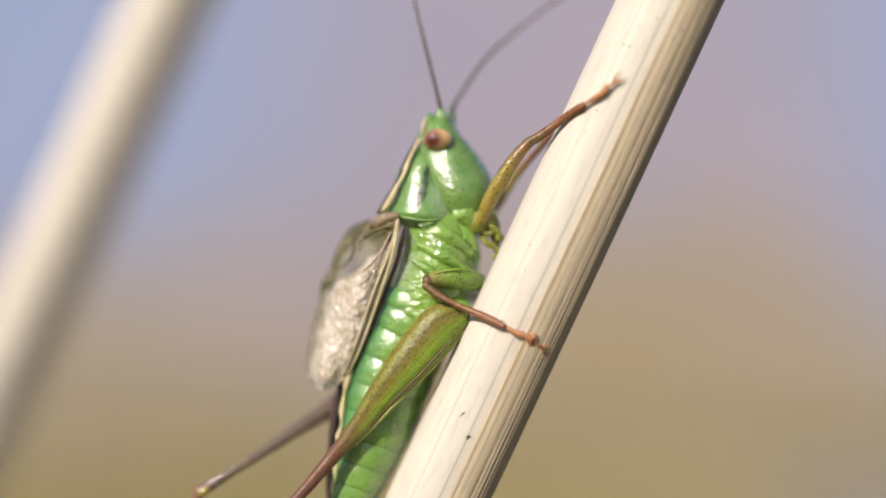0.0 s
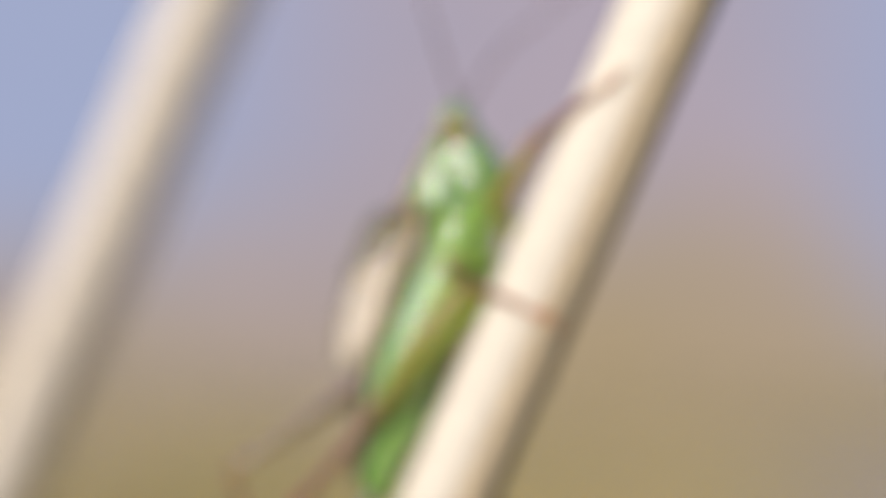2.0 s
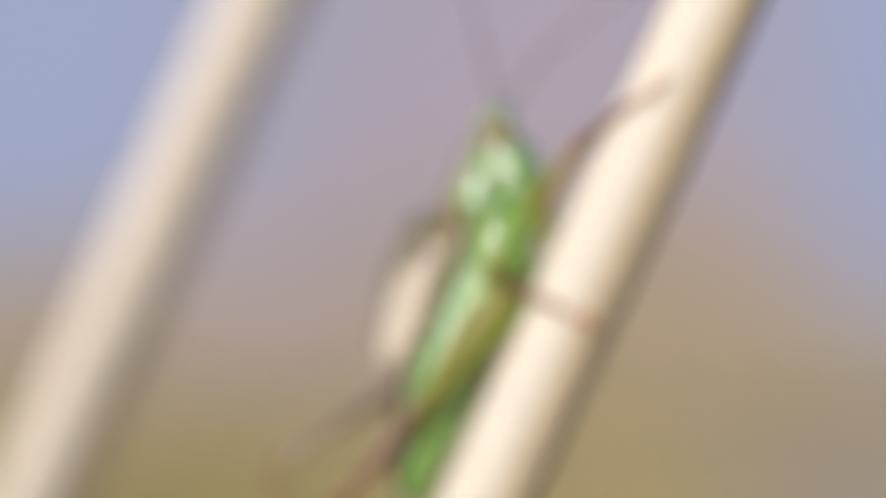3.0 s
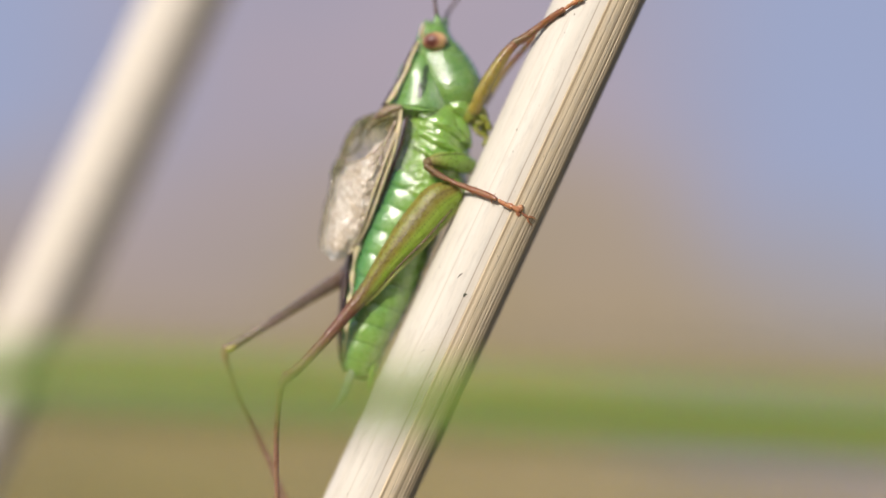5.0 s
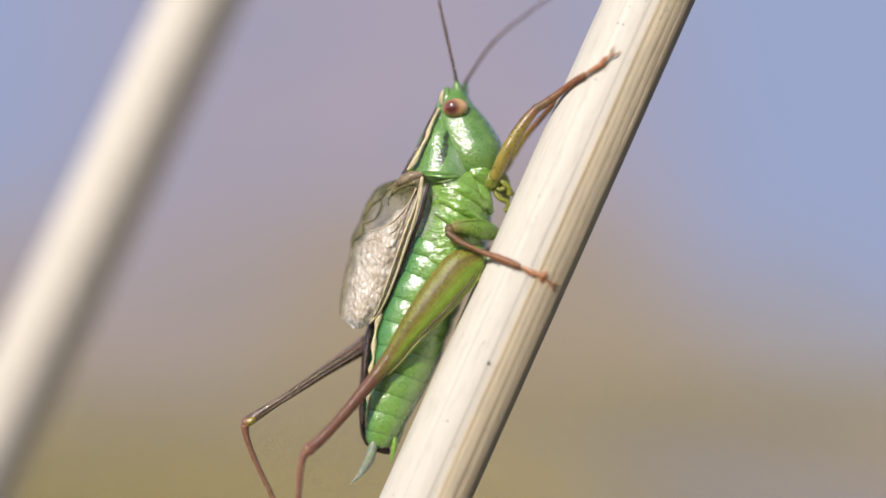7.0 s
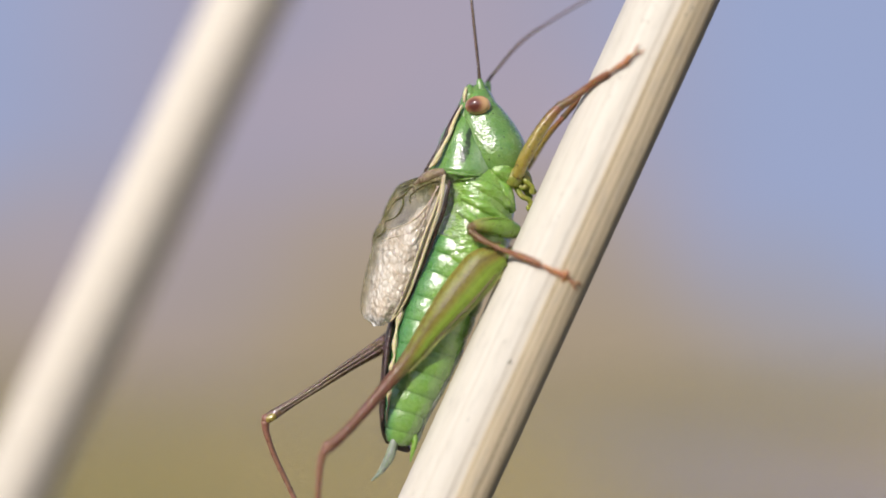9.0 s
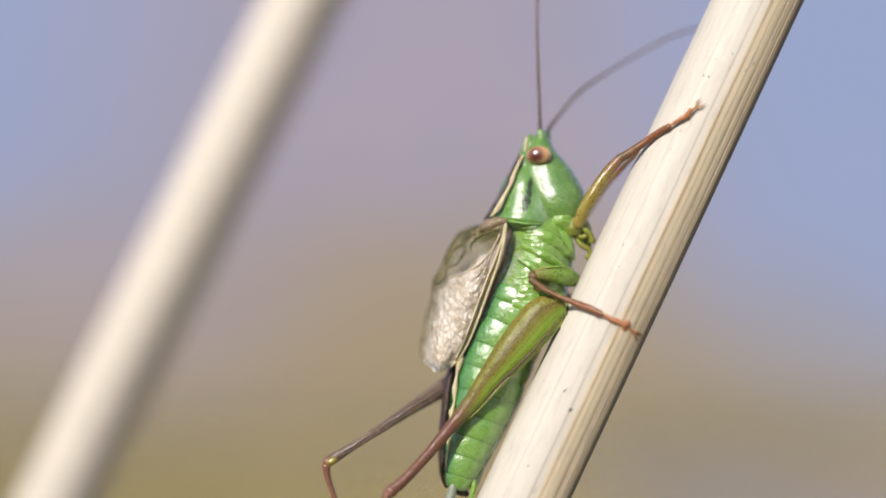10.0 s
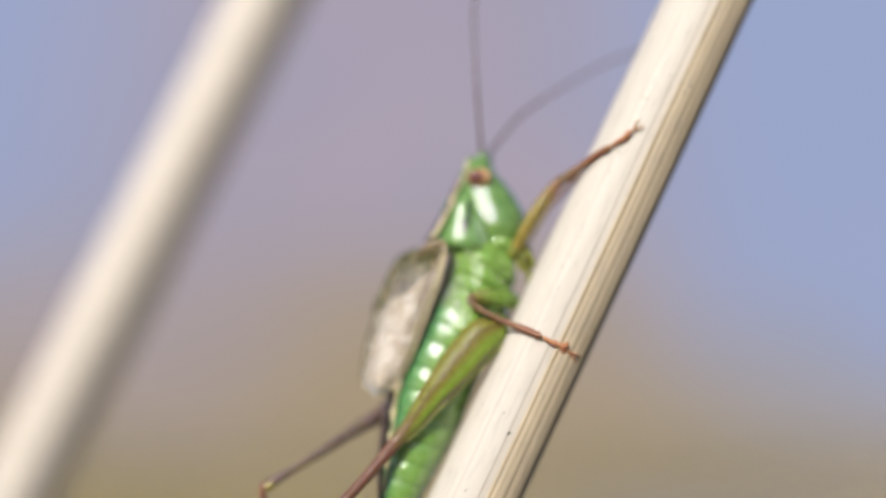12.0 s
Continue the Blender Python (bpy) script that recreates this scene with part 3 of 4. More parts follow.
def distance():
    """Far hazy slope all round, higher ahead; self-lit, its daylight put into the emission colour."""
    m, nt, b = material("glowing far slope", 1.0, 0.0)
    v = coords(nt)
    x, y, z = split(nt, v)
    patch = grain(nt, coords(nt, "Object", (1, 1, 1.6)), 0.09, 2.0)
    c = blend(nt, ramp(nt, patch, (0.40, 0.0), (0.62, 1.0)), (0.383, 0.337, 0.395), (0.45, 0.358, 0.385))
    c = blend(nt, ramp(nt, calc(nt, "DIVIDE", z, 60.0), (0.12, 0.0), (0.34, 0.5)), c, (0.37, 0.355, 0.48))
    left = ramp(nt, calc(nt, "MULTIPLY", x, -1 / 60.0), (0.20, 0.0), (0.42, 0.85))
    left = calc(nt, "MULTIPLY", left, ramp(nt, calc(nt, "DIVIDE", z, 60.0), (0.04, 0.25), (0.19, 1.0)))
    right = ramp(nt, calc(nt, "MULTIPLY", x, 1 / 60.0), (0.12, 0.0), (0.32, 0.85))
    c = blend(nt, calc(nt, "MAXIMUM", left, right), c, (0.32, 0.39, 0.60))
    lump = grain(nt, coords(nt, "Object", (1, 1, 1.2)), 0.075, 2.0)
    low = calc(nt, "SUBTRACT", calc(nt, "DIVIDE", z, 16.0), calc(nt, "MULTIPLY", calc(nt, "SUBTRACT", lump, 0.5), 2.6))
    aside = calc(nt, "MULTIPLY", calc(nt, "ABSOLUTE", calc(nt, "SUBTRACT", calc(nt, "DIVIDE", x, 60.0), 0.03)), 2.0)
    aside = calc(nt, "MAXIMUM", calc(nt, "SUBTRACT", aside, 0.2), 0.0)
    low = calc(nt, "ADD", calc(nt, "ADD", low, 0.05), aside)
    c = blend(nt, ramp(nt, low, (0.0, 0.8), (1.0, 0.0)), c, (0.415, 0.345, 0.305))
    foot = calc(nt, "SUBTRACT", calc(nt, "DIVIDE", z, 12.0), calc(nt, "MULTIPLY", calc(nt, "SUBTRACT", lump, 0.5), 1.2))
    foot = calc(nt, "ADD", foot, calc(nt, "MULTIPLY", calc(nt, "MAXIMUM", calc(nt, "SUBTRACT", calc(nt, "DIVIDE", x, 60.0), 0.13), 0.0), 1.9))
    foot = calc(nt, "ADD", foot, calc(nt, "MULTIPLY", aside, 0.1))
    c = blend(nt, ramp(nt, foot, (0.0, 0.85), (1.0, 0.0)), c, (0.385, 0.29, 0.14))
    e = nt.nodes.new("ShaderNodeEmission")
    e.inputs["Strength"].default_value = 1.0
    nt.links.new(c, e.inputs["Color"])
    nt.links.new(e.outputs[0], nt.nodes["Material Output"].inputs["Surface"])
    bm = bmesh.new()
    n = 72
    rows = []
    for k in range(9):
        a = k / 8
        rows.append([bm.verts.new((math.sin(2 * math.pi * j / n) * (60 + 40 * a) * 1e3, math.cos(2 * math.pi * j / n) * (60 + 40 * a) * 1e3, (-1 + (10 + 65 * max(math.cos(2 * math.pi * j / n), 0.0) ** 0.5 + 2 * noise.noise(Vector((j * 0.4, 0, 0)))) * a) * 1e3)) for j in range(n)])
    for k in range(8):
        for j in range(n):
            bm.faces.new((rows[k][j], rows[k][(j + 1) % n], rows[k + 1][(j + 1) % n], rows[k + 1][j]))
    tagged(part("backdrop", bm, m), "glowing backdrop of a hazy blue and mauve far slope", "backdrop", kind="structure")


ground_sheet()
distance()
# ---- the bush-cricket ----
cricket = tagged(new("bush_cricket"), "green bush-cricket with clear short wings clinging to a reed stem", "insect")
cricket.matrix_world = BASE


def boxy(a, v, n=2.7):
    """Flattens the sides of a rounded section."""
    return 0.965 * (abs(math.cos(a)) ** n + abs(math.sin(a)) ** n) ** (-1 / n)


def body():
    head = part("head", loft([
        ((0.475, 0, 7.925), 0.26, 0.40), ((0.550, 0, 7.525), 0.56, 0.80), ((0.575, 0, 6.825), 0.97, 1.12), ((0.850, 0, 5.850), 1.32, 1.44),
        ((1.400, 0, 4.725), 1.38, 1.62), ((1.950, 0, 3.925), 0.92, 1.2), ((2.200, 0, 3.575), 0.42, 0.6)], 40, 7, shape=lambda a, v: boxy(a, v, 2.25)), HEADM, cricket)
    part("eye", ball((0.470, -1.12, 6.928), (0.56, 0.42, 0.42), seg=28, turn=-6), EYE, head, "red-brown compound eye with a tan rim")
    part("eye", ball((0.434, 1.08, 7.217), (0.56, 0.36, 0.44), seg=20), EYE, head)
    part("fastigium", loft([((0.000, 0, 6.125), 0.62, 0.9), ((0.050, 0, 6.725), 0.55, 0.82), ((0.100, 0, 7.275), 0.42, 0.62), ((0.100, 0, 7.675), 0.28, 0.5), ((0.150, 0, 7.950), 0.15, 0.3)], 20, 6), HEADM, head)
    part("fastigium_stripe", thread([(-0.124, -0.62, 7.142), (-0.099, -0.6, 7.491), (-0.025, -0.5, 7.777)], [0.06, 0.085, 0.06], 10), CREAM, head, "cream stripe")
    part("scape", loft([((0.694, -0.45, 7.512), 0.20, 0.2), ((0.595, -0.45, 7.859), 0.19, 0.19), ((0.546, -0.4, 8.139), 0.13, 0.13)], 14, 4), HEADM, head)
    part("scape", loft([((0.908, 0.45, 7.588), 0.18, 0.2), ((0.908, 0.45, 7.916), 0.17, 0.17), ((0.933, 0.45, 8.168), 0.12, 0.12)], 14, 4), HEADM, head)
    part("cheek", loft([((1.171, -1.15, 4.709), 0.2, 0.2), ((1.414, -1.2, 4.314), 0.42, 0.28), ((1.662, -1.1, 3.838), 0.36, 0.26), ((1.816, -0.95, 3.558), 0.15, 0.15)], 24, 8, wobble=0.2), THORAX, head)
    part("mandible", loft([((2.077, -0.6, 4.178), 0.42, 0.6), ((2.472, -0.6, 3.683), 0.40, 0.5), ((2.700, -0.5, 3.319), 0.18, 0.25)], 16, 5), PALP, head)
    for pts in ([(2.159, -1, 3.705), (2.351, -1.1, 3.380), (2.669, -1.1, 3.453), (2.920, -1, 3.141)], [(2.283, -0.4, 3.598), (2.601, -0.5, 3.195), (2.779, -0.4, 2.953)], [(2.065, -0.9, 3.515), (2.355, -1, 3.018), (2.679, -0.9, 2.852), (2.783, -0.8, 2.537), (2.611, -0.8, 2.487)], [(2.30, -1.2, 3.85), (2.56, -1.3, 3.62), (2.78, -1.2, 3.40), (2.80, -1.1, 3.12)]):
        part("palp", thread(pts, [0.13] + [0.12] * (len(pts) - 2) + [0.13], 10), PALP, head)
    # pronotum
    shell = part("pronotum", loft([
        ((0.150, 0, 6.525), 0.62, 0.85), ((0.000, 0, 5.975), 0.92, 1.22), ((-0.125, 0, 5.375), 1.16, 1.47), ((-0.100, 0, 4.725), 1.45, 1.72), ((-0.105, 0, 4.375), 1.55, 1.83), ((-0.120, 0, 4.100), 1.63, 1.91), ((-0.145, 0, 3.925), 1.59, 1.88)], 56, 7, shape=lambda a, v: boxy(a, v, 2.05)), PRONOTUM, cricket)
    part("rear_margin", thread([(-1.332, -0.7, 4.170), (-0.999, -1.35, 4.022), (-0.531, -1.85, 3.935), (0.024, -1.95, 3.855), (0.582, -1.62, 3.904), (0.931, -1.1, 4.139)], [0.03, 0.055, 0.065, 0.065, 0.055, 0.03], 10), HEADM, shell, "pale glossy margin")
    part("side_keel", thread([(-0.221, -0.85, 6.963), (-0.515, -1, 6.355), (-0.684, -1.2, 5.891), (-0.781, -1.3, 5.587), (-1.048, -1.35, 5.094), (-1.291, -1.4, 4.602), (-1.607, -1.4, 4.213)], [0.06, 0.08, 0.11, 0.08, 0.09, 0.13, 0.05], 10), CREAM, shell, "cream keel line")
    part("keel_edge", thread([(-0.345, -0.8, 6.921), (-0.638, -1, 6.355), (-0.832, -1.15, 5.872), (-0.953, -1.22, 5.546), (-1.245, -1.28, 5.003), (-1.513, -1.3, 4.513), (-1.805, -1.3, 4.123)], [0.04, 0.06, 0.09, 0.05, 0.06, 0.05, 0.03], 10), DARK, shell, "black keel edge")
    part("back_band", loft([((-0.350, 0, 7.025), 0.06, 0.6), ((-0.700, 0, 6.275), 0.08, 0.75), ((-1.000, 0, 5.650), 0.08, 0.8), ((-1.325, 0, 5.025), 0.07, 0.85), ((-1.875, 0, 4.125), 0.05, 0.8)], 16, 5), DARK, shell, "black-brown back band")
    # thorax
    trunk = part("thorax", loft([
        ((0.200, 0, 4.325), 1.0, 1.4), ((0.450, 0, 3.525), 1.42, 1.75), ((0.575, 0, 2.575), 1.52, 1.86), ((0.300, 0, 1.400), 1.62, 1.86), ((-0.150, 0, 0.225), 1.62, 1.80), ((-0.450, 0, -0.525), 1.4, 1.6)], 40, 7, wobble=0.05), THORAX, cricket)
    for a, b, c, r in (((-0.049, -1.46, 3.575), (0.922, -1.6, 3.226), (1.763, -1.12, 2.570), 0.34), ((-0.218, -1.56, 2.937), (0.750, -1.72, 2.493), (1.662, -1.2, 1.931), 0.27), ((-0.388, -1.6, 2.329), (0.145, -1.78, 2.055), (0.581, -1.75, 1.669), 0.20), ((1.247, -1.2, 3.691), (1.665, -1.1, 3.159), (1.921, -0.8, 2.364), 0.32)):
        part("side_plate", loft([(a, r * 0.5, 0.2), (b, r, 0.3), (c, r * 0.7, 0.25)], 18, 7), THORAX, trunk)
    part("coxa", ball((1.513, -1.3, 1.683), (0.45, 0.45, 0.5), seg=18), THORAX, trunk)
    part("coxa", ball((1.315, -1.4, 0.390), (0.55, 0.5, 0.55), seg=18), THORAX, trunk)
    part("coxa", ball((2.059, -1.05, 3.824), (0.42, 0.4, 0.5), seg=18, turn=30), PALP, trunk)
    # abdomen: overlapping rings
    line = glide([(*(-0.100, 0, 0.975), 1.62, 1.78), (*(-0.400, 0, 0.025), 1.66, 1.80), (*(-1.050, -0.05, -1.475), 1.72, 1.80), (*(-1.575, -0.18, -2.975), 1.64, 1.74), (*(-2.025, -0.42, -4.475), 1.42, 1.56), (*(-2.450, -0.70, -5.775), 1.15, 1.32), (*(-2.800, -0.98, -6.875), 0.86, 1.02), (*(-2.975, -1.02, -7.625), 0.58, 0.74)], 12)
    rings = 10
    belly = part("abdomen", loft([(tuple(p[:3]), p[3] * 0.9, p[4] * 0.9) for p in line[::6]], 32, 3), ABDOMEN, cricket)
    for k in range(rings):
        rows = []
        for q in np.linspace(k, k + 1.16, 7):
            i = q / (rings + 0.16) * (len(line) - 1)
            j = min(int(i), len(line) - 2)
            p = line[j] * (1 - i + j) + line[j + 1] * (i - j)
            bulge = 0.968 + 0.056 * math.sin((q - k) / 1.16 * math.pi * 0.85 + 0.1)
            rows.append((tuple(p[:3]), p[3] * bulge, p[4] * bulge))
        part("segment", loft(rows, 40, 3, shape=lambda a, v: boxy(a, v, 2.3)), ABDOMEN, belly)
    part("back_band", loft([((-2.400, 0, -0.725), 0.12, 0.7), ((-3.050, 0, -1.975), 0.20, 0.92), ((-3.375, 0, -3.100), 0.24, 0.98), ((-3.525, -0.3, -4.475), 0.24, 0.92), ((-3.620, -0.55, -5.975), 0.22, 0.76), ((-3.595, -0.8, -7.025), 0.18, 0.6), ((-3.430, -0.85, -7.675), 0.1, 0.3)], 20, 6, wobble=0.03), DARK, belly, "black-brown back band")
    part("pale_stripe", loft([((-2.593, -1.18, -1.444), 0.08, 0.12), ((-2.899, -1.22, -2.228), 0.14, 0.2), ((-3.030, -1.25, -2.80), 0.06, 0.2), ((-3.100, -1.28, -3.35), 0.14, 0.2), ((-3.120, -1.30, -3.898), 0.05, 0.2), ((-3.220, -1.34, -4.35), 0.13, 0.2), ((-3.230, -1.38, -4.85), 0.05, 0.2), ((-3.351, -1.46, -5.45), 0.12, 0.2), ((-3.36, -1.50, -5.95), 0.05, 0.18), ((-3.409, -1.55, -6.388), 0.06, 0.16), ((-3.392, -1.50, -7.095), 0.05, 0.12)], 12, 5, wobble=0.07), CREAM, belly, "wavy cream stripe")
    part("belly_plate", loft([((-0.296, -0.6, -3.670), 0.14, 0.4), ((-1.036, -0.85, -5.157), 0.15, 0.42), ((-1.731, -1.1, -6.526), 0.13, 0.35), ((-2.155, -1.2, -7.529), 0.10, 0.2)], 16, 6, wobble=0.08), TAIL, belly)
    part("tail_plate", ball((-2.975, -1.4, -7.214), (0.50, 0.45, 0.36), seg=18, turn=20), GREEN, belly)
    part("tail_rim", loft([((-2.889, -1.0, -7.690), 0.33, 0.42), ((-2.690, -1.0, -7.850), 0.24, 0.38), ((-2.516, -1.0, -7.990), 0.12, 0.2)], 16, 4), DARK, belly, "dark rim")
    part("style", thread([(-2.324, -1.4, -6.947), (-2.245, -1.5, -7.501), (-2.342, -1.55, -7.987), (-2.443, -1.5, -8.390)], [0.12, 0.13, 0.09, 0.03], 10), GREEN, belly)
    part("cercus", loft([((-3.110, -1.6, -7.340), 0.14, 0.16), ((-3.181, -1.65, -7.766), 0.19, 0.19), ((-3.384, -1.65, -8.300), 0.20, 0.19), ((-3.747, -1.6, -8.846), 0.11, 0.11), ((-4.110, -1.5, -9.218), 0.035, 0.035)], 16, 6), TAIL, belly, "grey-green pointed cercus")


def wings():
    edge_r = [(-0.967, -1.66, 3.892), (-1.133, -1.60, 2.676), (-1.613, -1.52, 1.228), (-2.120, -1.48, -0.217), (-2.610, -1.42, -1.426), (-3.130, -1.28, -2.230), (-3.620, -1.12, -2.600)]
    edge_l = [(-1.684, -0.5, 3.988), (-2.847, -0.05, 3.572), (-3.668, -0.1, 2.420), (-4.071, -0.2, 1.020), (-4.547, -0.3, -0.571), (-4.500, -0.65, -2.200), (-4.020, -0.98, -2.630)]
    for sign in (1, -1):
        er, el = glide(edge_r, 10), glide(edge_l, 10)
        if sign < 0:
            er, el = er * (1, -0.7, 1) + (-0.2, 0.3, 0.05), el * (1, -1, 1) + (-0.06, 0.25, 0.02)
        rows, cols = len(er), 24
        wing = np.zeros((rows, cols + 1, 3))
        for i in range(rows):
            for j in range(cols + 1):
                u, v = j / cols, i / (rows - 1)
                p = er[i] * (1 - u) + el[i] * u
                puff = math.sin(math.pi * min(u * 1.15, 1.0)) * math.sin(math.pi * (0.12 + 0.85 * v)) ** 0.7
                p = p + np.array((0, -sign * 0.75 * puff, 0))
                p[1] += sign * (0.09 * math.sin(7 * u + 9 * v) + 0.05 * math.sin(17 * v - 6 * u)) * math.sin(math.pi * u)
                p[0] += (0.085 * math.sin(v * 21 + 1) + 0.05 * math.sin(v * 37)) * u ** 3
                wing[i, j] = p
        bm = bmesh.new()
        uv = bm.loops.layers.uv.verify()
        vs = [[bm.verts.new(wing[i, j]) for j in range(cols + 1)] for i in range(rows)]
        for i in range(rows - 1):
            for j in range(cols):
                f = bm.faces.new((vs[i][j], vs[i][j + 1], vs[i + 1][j + 1], vs[i + 1][j]))
                for lp, (a, b) in zip(f.loops, ((i, j), (i, j + 1), (i + 1, j + 1), (i + 1, j))):
                    lp[uv].uv = (b / cols, a / (rows - 1))
        ob = part("forewing", bm, WING_NEAR, cricket, "clear beige netted forewing")
        md = ob.modifiers.new("thickness", "SOLIDIFY")
        md.thickness = 0.02 * MM

        def on(u, v, lift=0.03):
            i, j = v * (rows - 1), u * cols
            a, b = min(int(i), rows - 2), min(int(j), cols - 1)
            fi, fj = i - a, j - b
            p = (wing[a, b] * (1 - fi) + wing[a + 1, b] * fi) * (1 - fj) + (wing[a, b + 1] * (1 - fi) + wing[a + 1, b + 1] * fi) * fj
            return (p[0], p[1] - sign * lift, p[2])

        if sign > 0:
            part("edge_vein", thread([on(0.0, v, 0.06) for v in np.linspace(0.0, 0.9, 9)], [0.06, 0.085, 0.085, 0.08, 0.075, 0.07, 0.06, 0.05, 0.03], 10), CREAM, ob, "cream edge vein")
            part("edge_vein", thread([on(0.05 + 0.05 * math.sin(math.pi * min(v * 1.1, 1)), v, 0.05) for v in np.linspace(0.01, 0.85, 9)], [0.035, 0.05, 0.05, 0.045, 0.04, 0.03, 0.026, 0.02, 0.012], 10), CREAM, ob, "cream edge vein")
            part("vein", thread([on(0.025 + 0.02 * math.sin(math.pi * min(v * 1.1, 1)), v, 0.07) for v in np.linspace(0.02, 0.8, 9)], 0.03, 8), VEIN, ob)
            part("side_band", loft([((-0.754, -1.56, 3.610), 0.06, 0.05), ((-0.955, -1.54, 2.560), 0.085, 0.05), ((-1.445, -1.46, 1.230), 0.095, 0.05), ((-1.945, -1.42, -0.097), 0.085, 0.05), ((-2.405, -1.38, -1.184), 0.06, 0.06), ((-2.817, -1.28, -2.112), 0.04, 0.05)], 14, 8, wobble=0.05), DARK, ob, "black-brown band under the wing edge")
            part("wing_root", loft([((-1.019, -1.6, 4.051), 0.16, 0.25), ((-1.365, -1.35, 3.900), 0.24, 0.35), ((-1.770, -0.9, 3.761), 0.22, 0.4), ((-2.180, -0.5, 3.641), 0.10, 0.3)], 18, 6, wobble=0.12), ROOT, ob, "tan wing root")
            part("vein", ball(on(0.62, 0.165, 0.02), (0.15, 0.05, 0.08), seg=10), VEIN, ob, "dark spot")
        # crooked olive veins of the cap and the pale fold round the mirror
        crooked = (((0.22, 0.05), (0.42, 0.07), (0.60, 0.05), (0.82, 0.10), (0.95, 0.18)), ((0.42, 0.08), (0.56, 0.12), (0.62, 0.16), (0.76, 0.15), (0.90, 0.22)), ((0.62, 0.16), (0.66, 0.21), (0.58, 0.24)),
                   ((0.76, 0.15), (0.80, 0.22), (0.90, 0.27), (0.96, 0.36)), ((0.80, 0.22), (0.70, 0.27), (0.74, 0.33), (0.92, 0.38)), ((0.94, 0.38), (0.86, 0.42), (0.94, 0.47)))
        for line in crooked:
            part("vein", thread([on(u, v) for u, v in line], [0.03] + [0.055, 0.03] * ((len(line) - 2) // 2) + [0.05] * ((len(line) - 2) % 2) + [0.018], 6, 6), VEIN, ob)
        for k, r in ((0.0, 0.03), (0.05, 0.022), (0.11, 0.016)):
            part("fold_vein", thread([on(u, v) for u, v in ((0.16 + k * 0.3, 0.08), (0.24 - k * 0.4, 0.20 + k), (0.38 - k, 0.30 + k), (0.62, 0.37 + k), (0.85, 0.42 + k))], [r, r, r * 0.9, r * 0.7, 0.01], 6, 6), FOLD, ob)
        part("rim_vein", thread([on(1.0, v, 0.0) for v in np.linspace(0.02, 0.98, 14)], [0.02, 0.03, 0.02, 0.026, 0.018, 0.02, 0.015] + [0.012] * 7, 6, 3), VEIN, ob)
        for v0 in np.linspace(0.40, 0.78, 7):
            part("cross_vein", thread([on(0.14, v0 + 0.05), on(0.45, v0 + 0.03), on(0.80, v0)], [0.014, 0.012, 0.008], 5, 4), FOLD, ob)


def spines(parent, pts, mat, count, size, drop=0.35, side=1):
    line = glide(pts, 10)
    for k in range(count):
        i = int((k + 0.6) / count * (len(line) - 2))
        p = Vector(line[i])
        t = Vector(line[i + 1] - line[i]).normalized()
        s = Vector((0, 1, 0)).cross(t).normalized() * side
        part("spine", thread([p[:], (p + s * size * 0.5 + t * size * drop)[:], (p + s * size + t * size * (drop + 0.35))[:]], [0.05, 0.03, 0.008], 6, 2), mat, parent)


def leg(name, femur, femur_mat, shin, shin_mat, foot, label="", spine=0, spine_size=0.3, foot_r=0.16):
    """femur, shin: rows of (point, half width, half depth); foot: points."""
    root = part(name, loft(femur, 28, 7), femur_mat, cricket, label)
    s = part("shin", loft(shin, 16, 6), shin_mat, root)
    a, b = Vector(femur[-1][0]), femur[-1][1]
    part("knee", ball(a[:], (b * 1.15, b * 1.1, b * 1.15), seg=14), shin_mat, root)
    if foot:
        for k in range(len(foot) - 1):
            p, q = Vector(foot[k]), Vector(foot[k + 1])
            last = k == len(foot) - 2
            r = foot_r * (0.38 if last else (0.55, 0.78, 0.85)[min(k, 2)])
            part("foot_joint", loft([(p[:], r * 0.6, r * 0.6), (p.lerp(q, 0.55)[:], r * 0.8, r * 0.8), (p.lerp(q, 0.9)[:], r, r)], 12, 4), TARSUS, root)
        for sgn in (-1, 1):
            p = Vector(foot[-2]) + Vector((0.05, -0.03, 0.10)) * sgn
            part("foot_pad", ball(p[:], (foot_r * 0.72, foot_r * 0.55, foot_r * 0.8), seg=12, turn=35 * sgn), TARSUS, root)
        q, d = Vector(foot[-1]), (Vector(foot[-1]) - Vector(foot[-2])).normalized()
        for sgn in (-1, 1):
            w = Vector((0, 1, 0)).cross(d) * 0.09 * sgn
            part("claw", thread([q[:], (q + d * 0.18 + w * 1.5)[:], (q + d * 0.42 + w * 1.7 + Vector((0, 0.08, 0)))[:]], [0.05, 0.038, 0.01], 6, 3), TARSUS, root)
    if spine:
        spines(s, [r[0] for r in shin], shin_mat, spine, spine_size)
        spines(s, [r[0] for r in shin], shin_mat, spine, spine_size * 0.8, 0.4, -1)
    return root


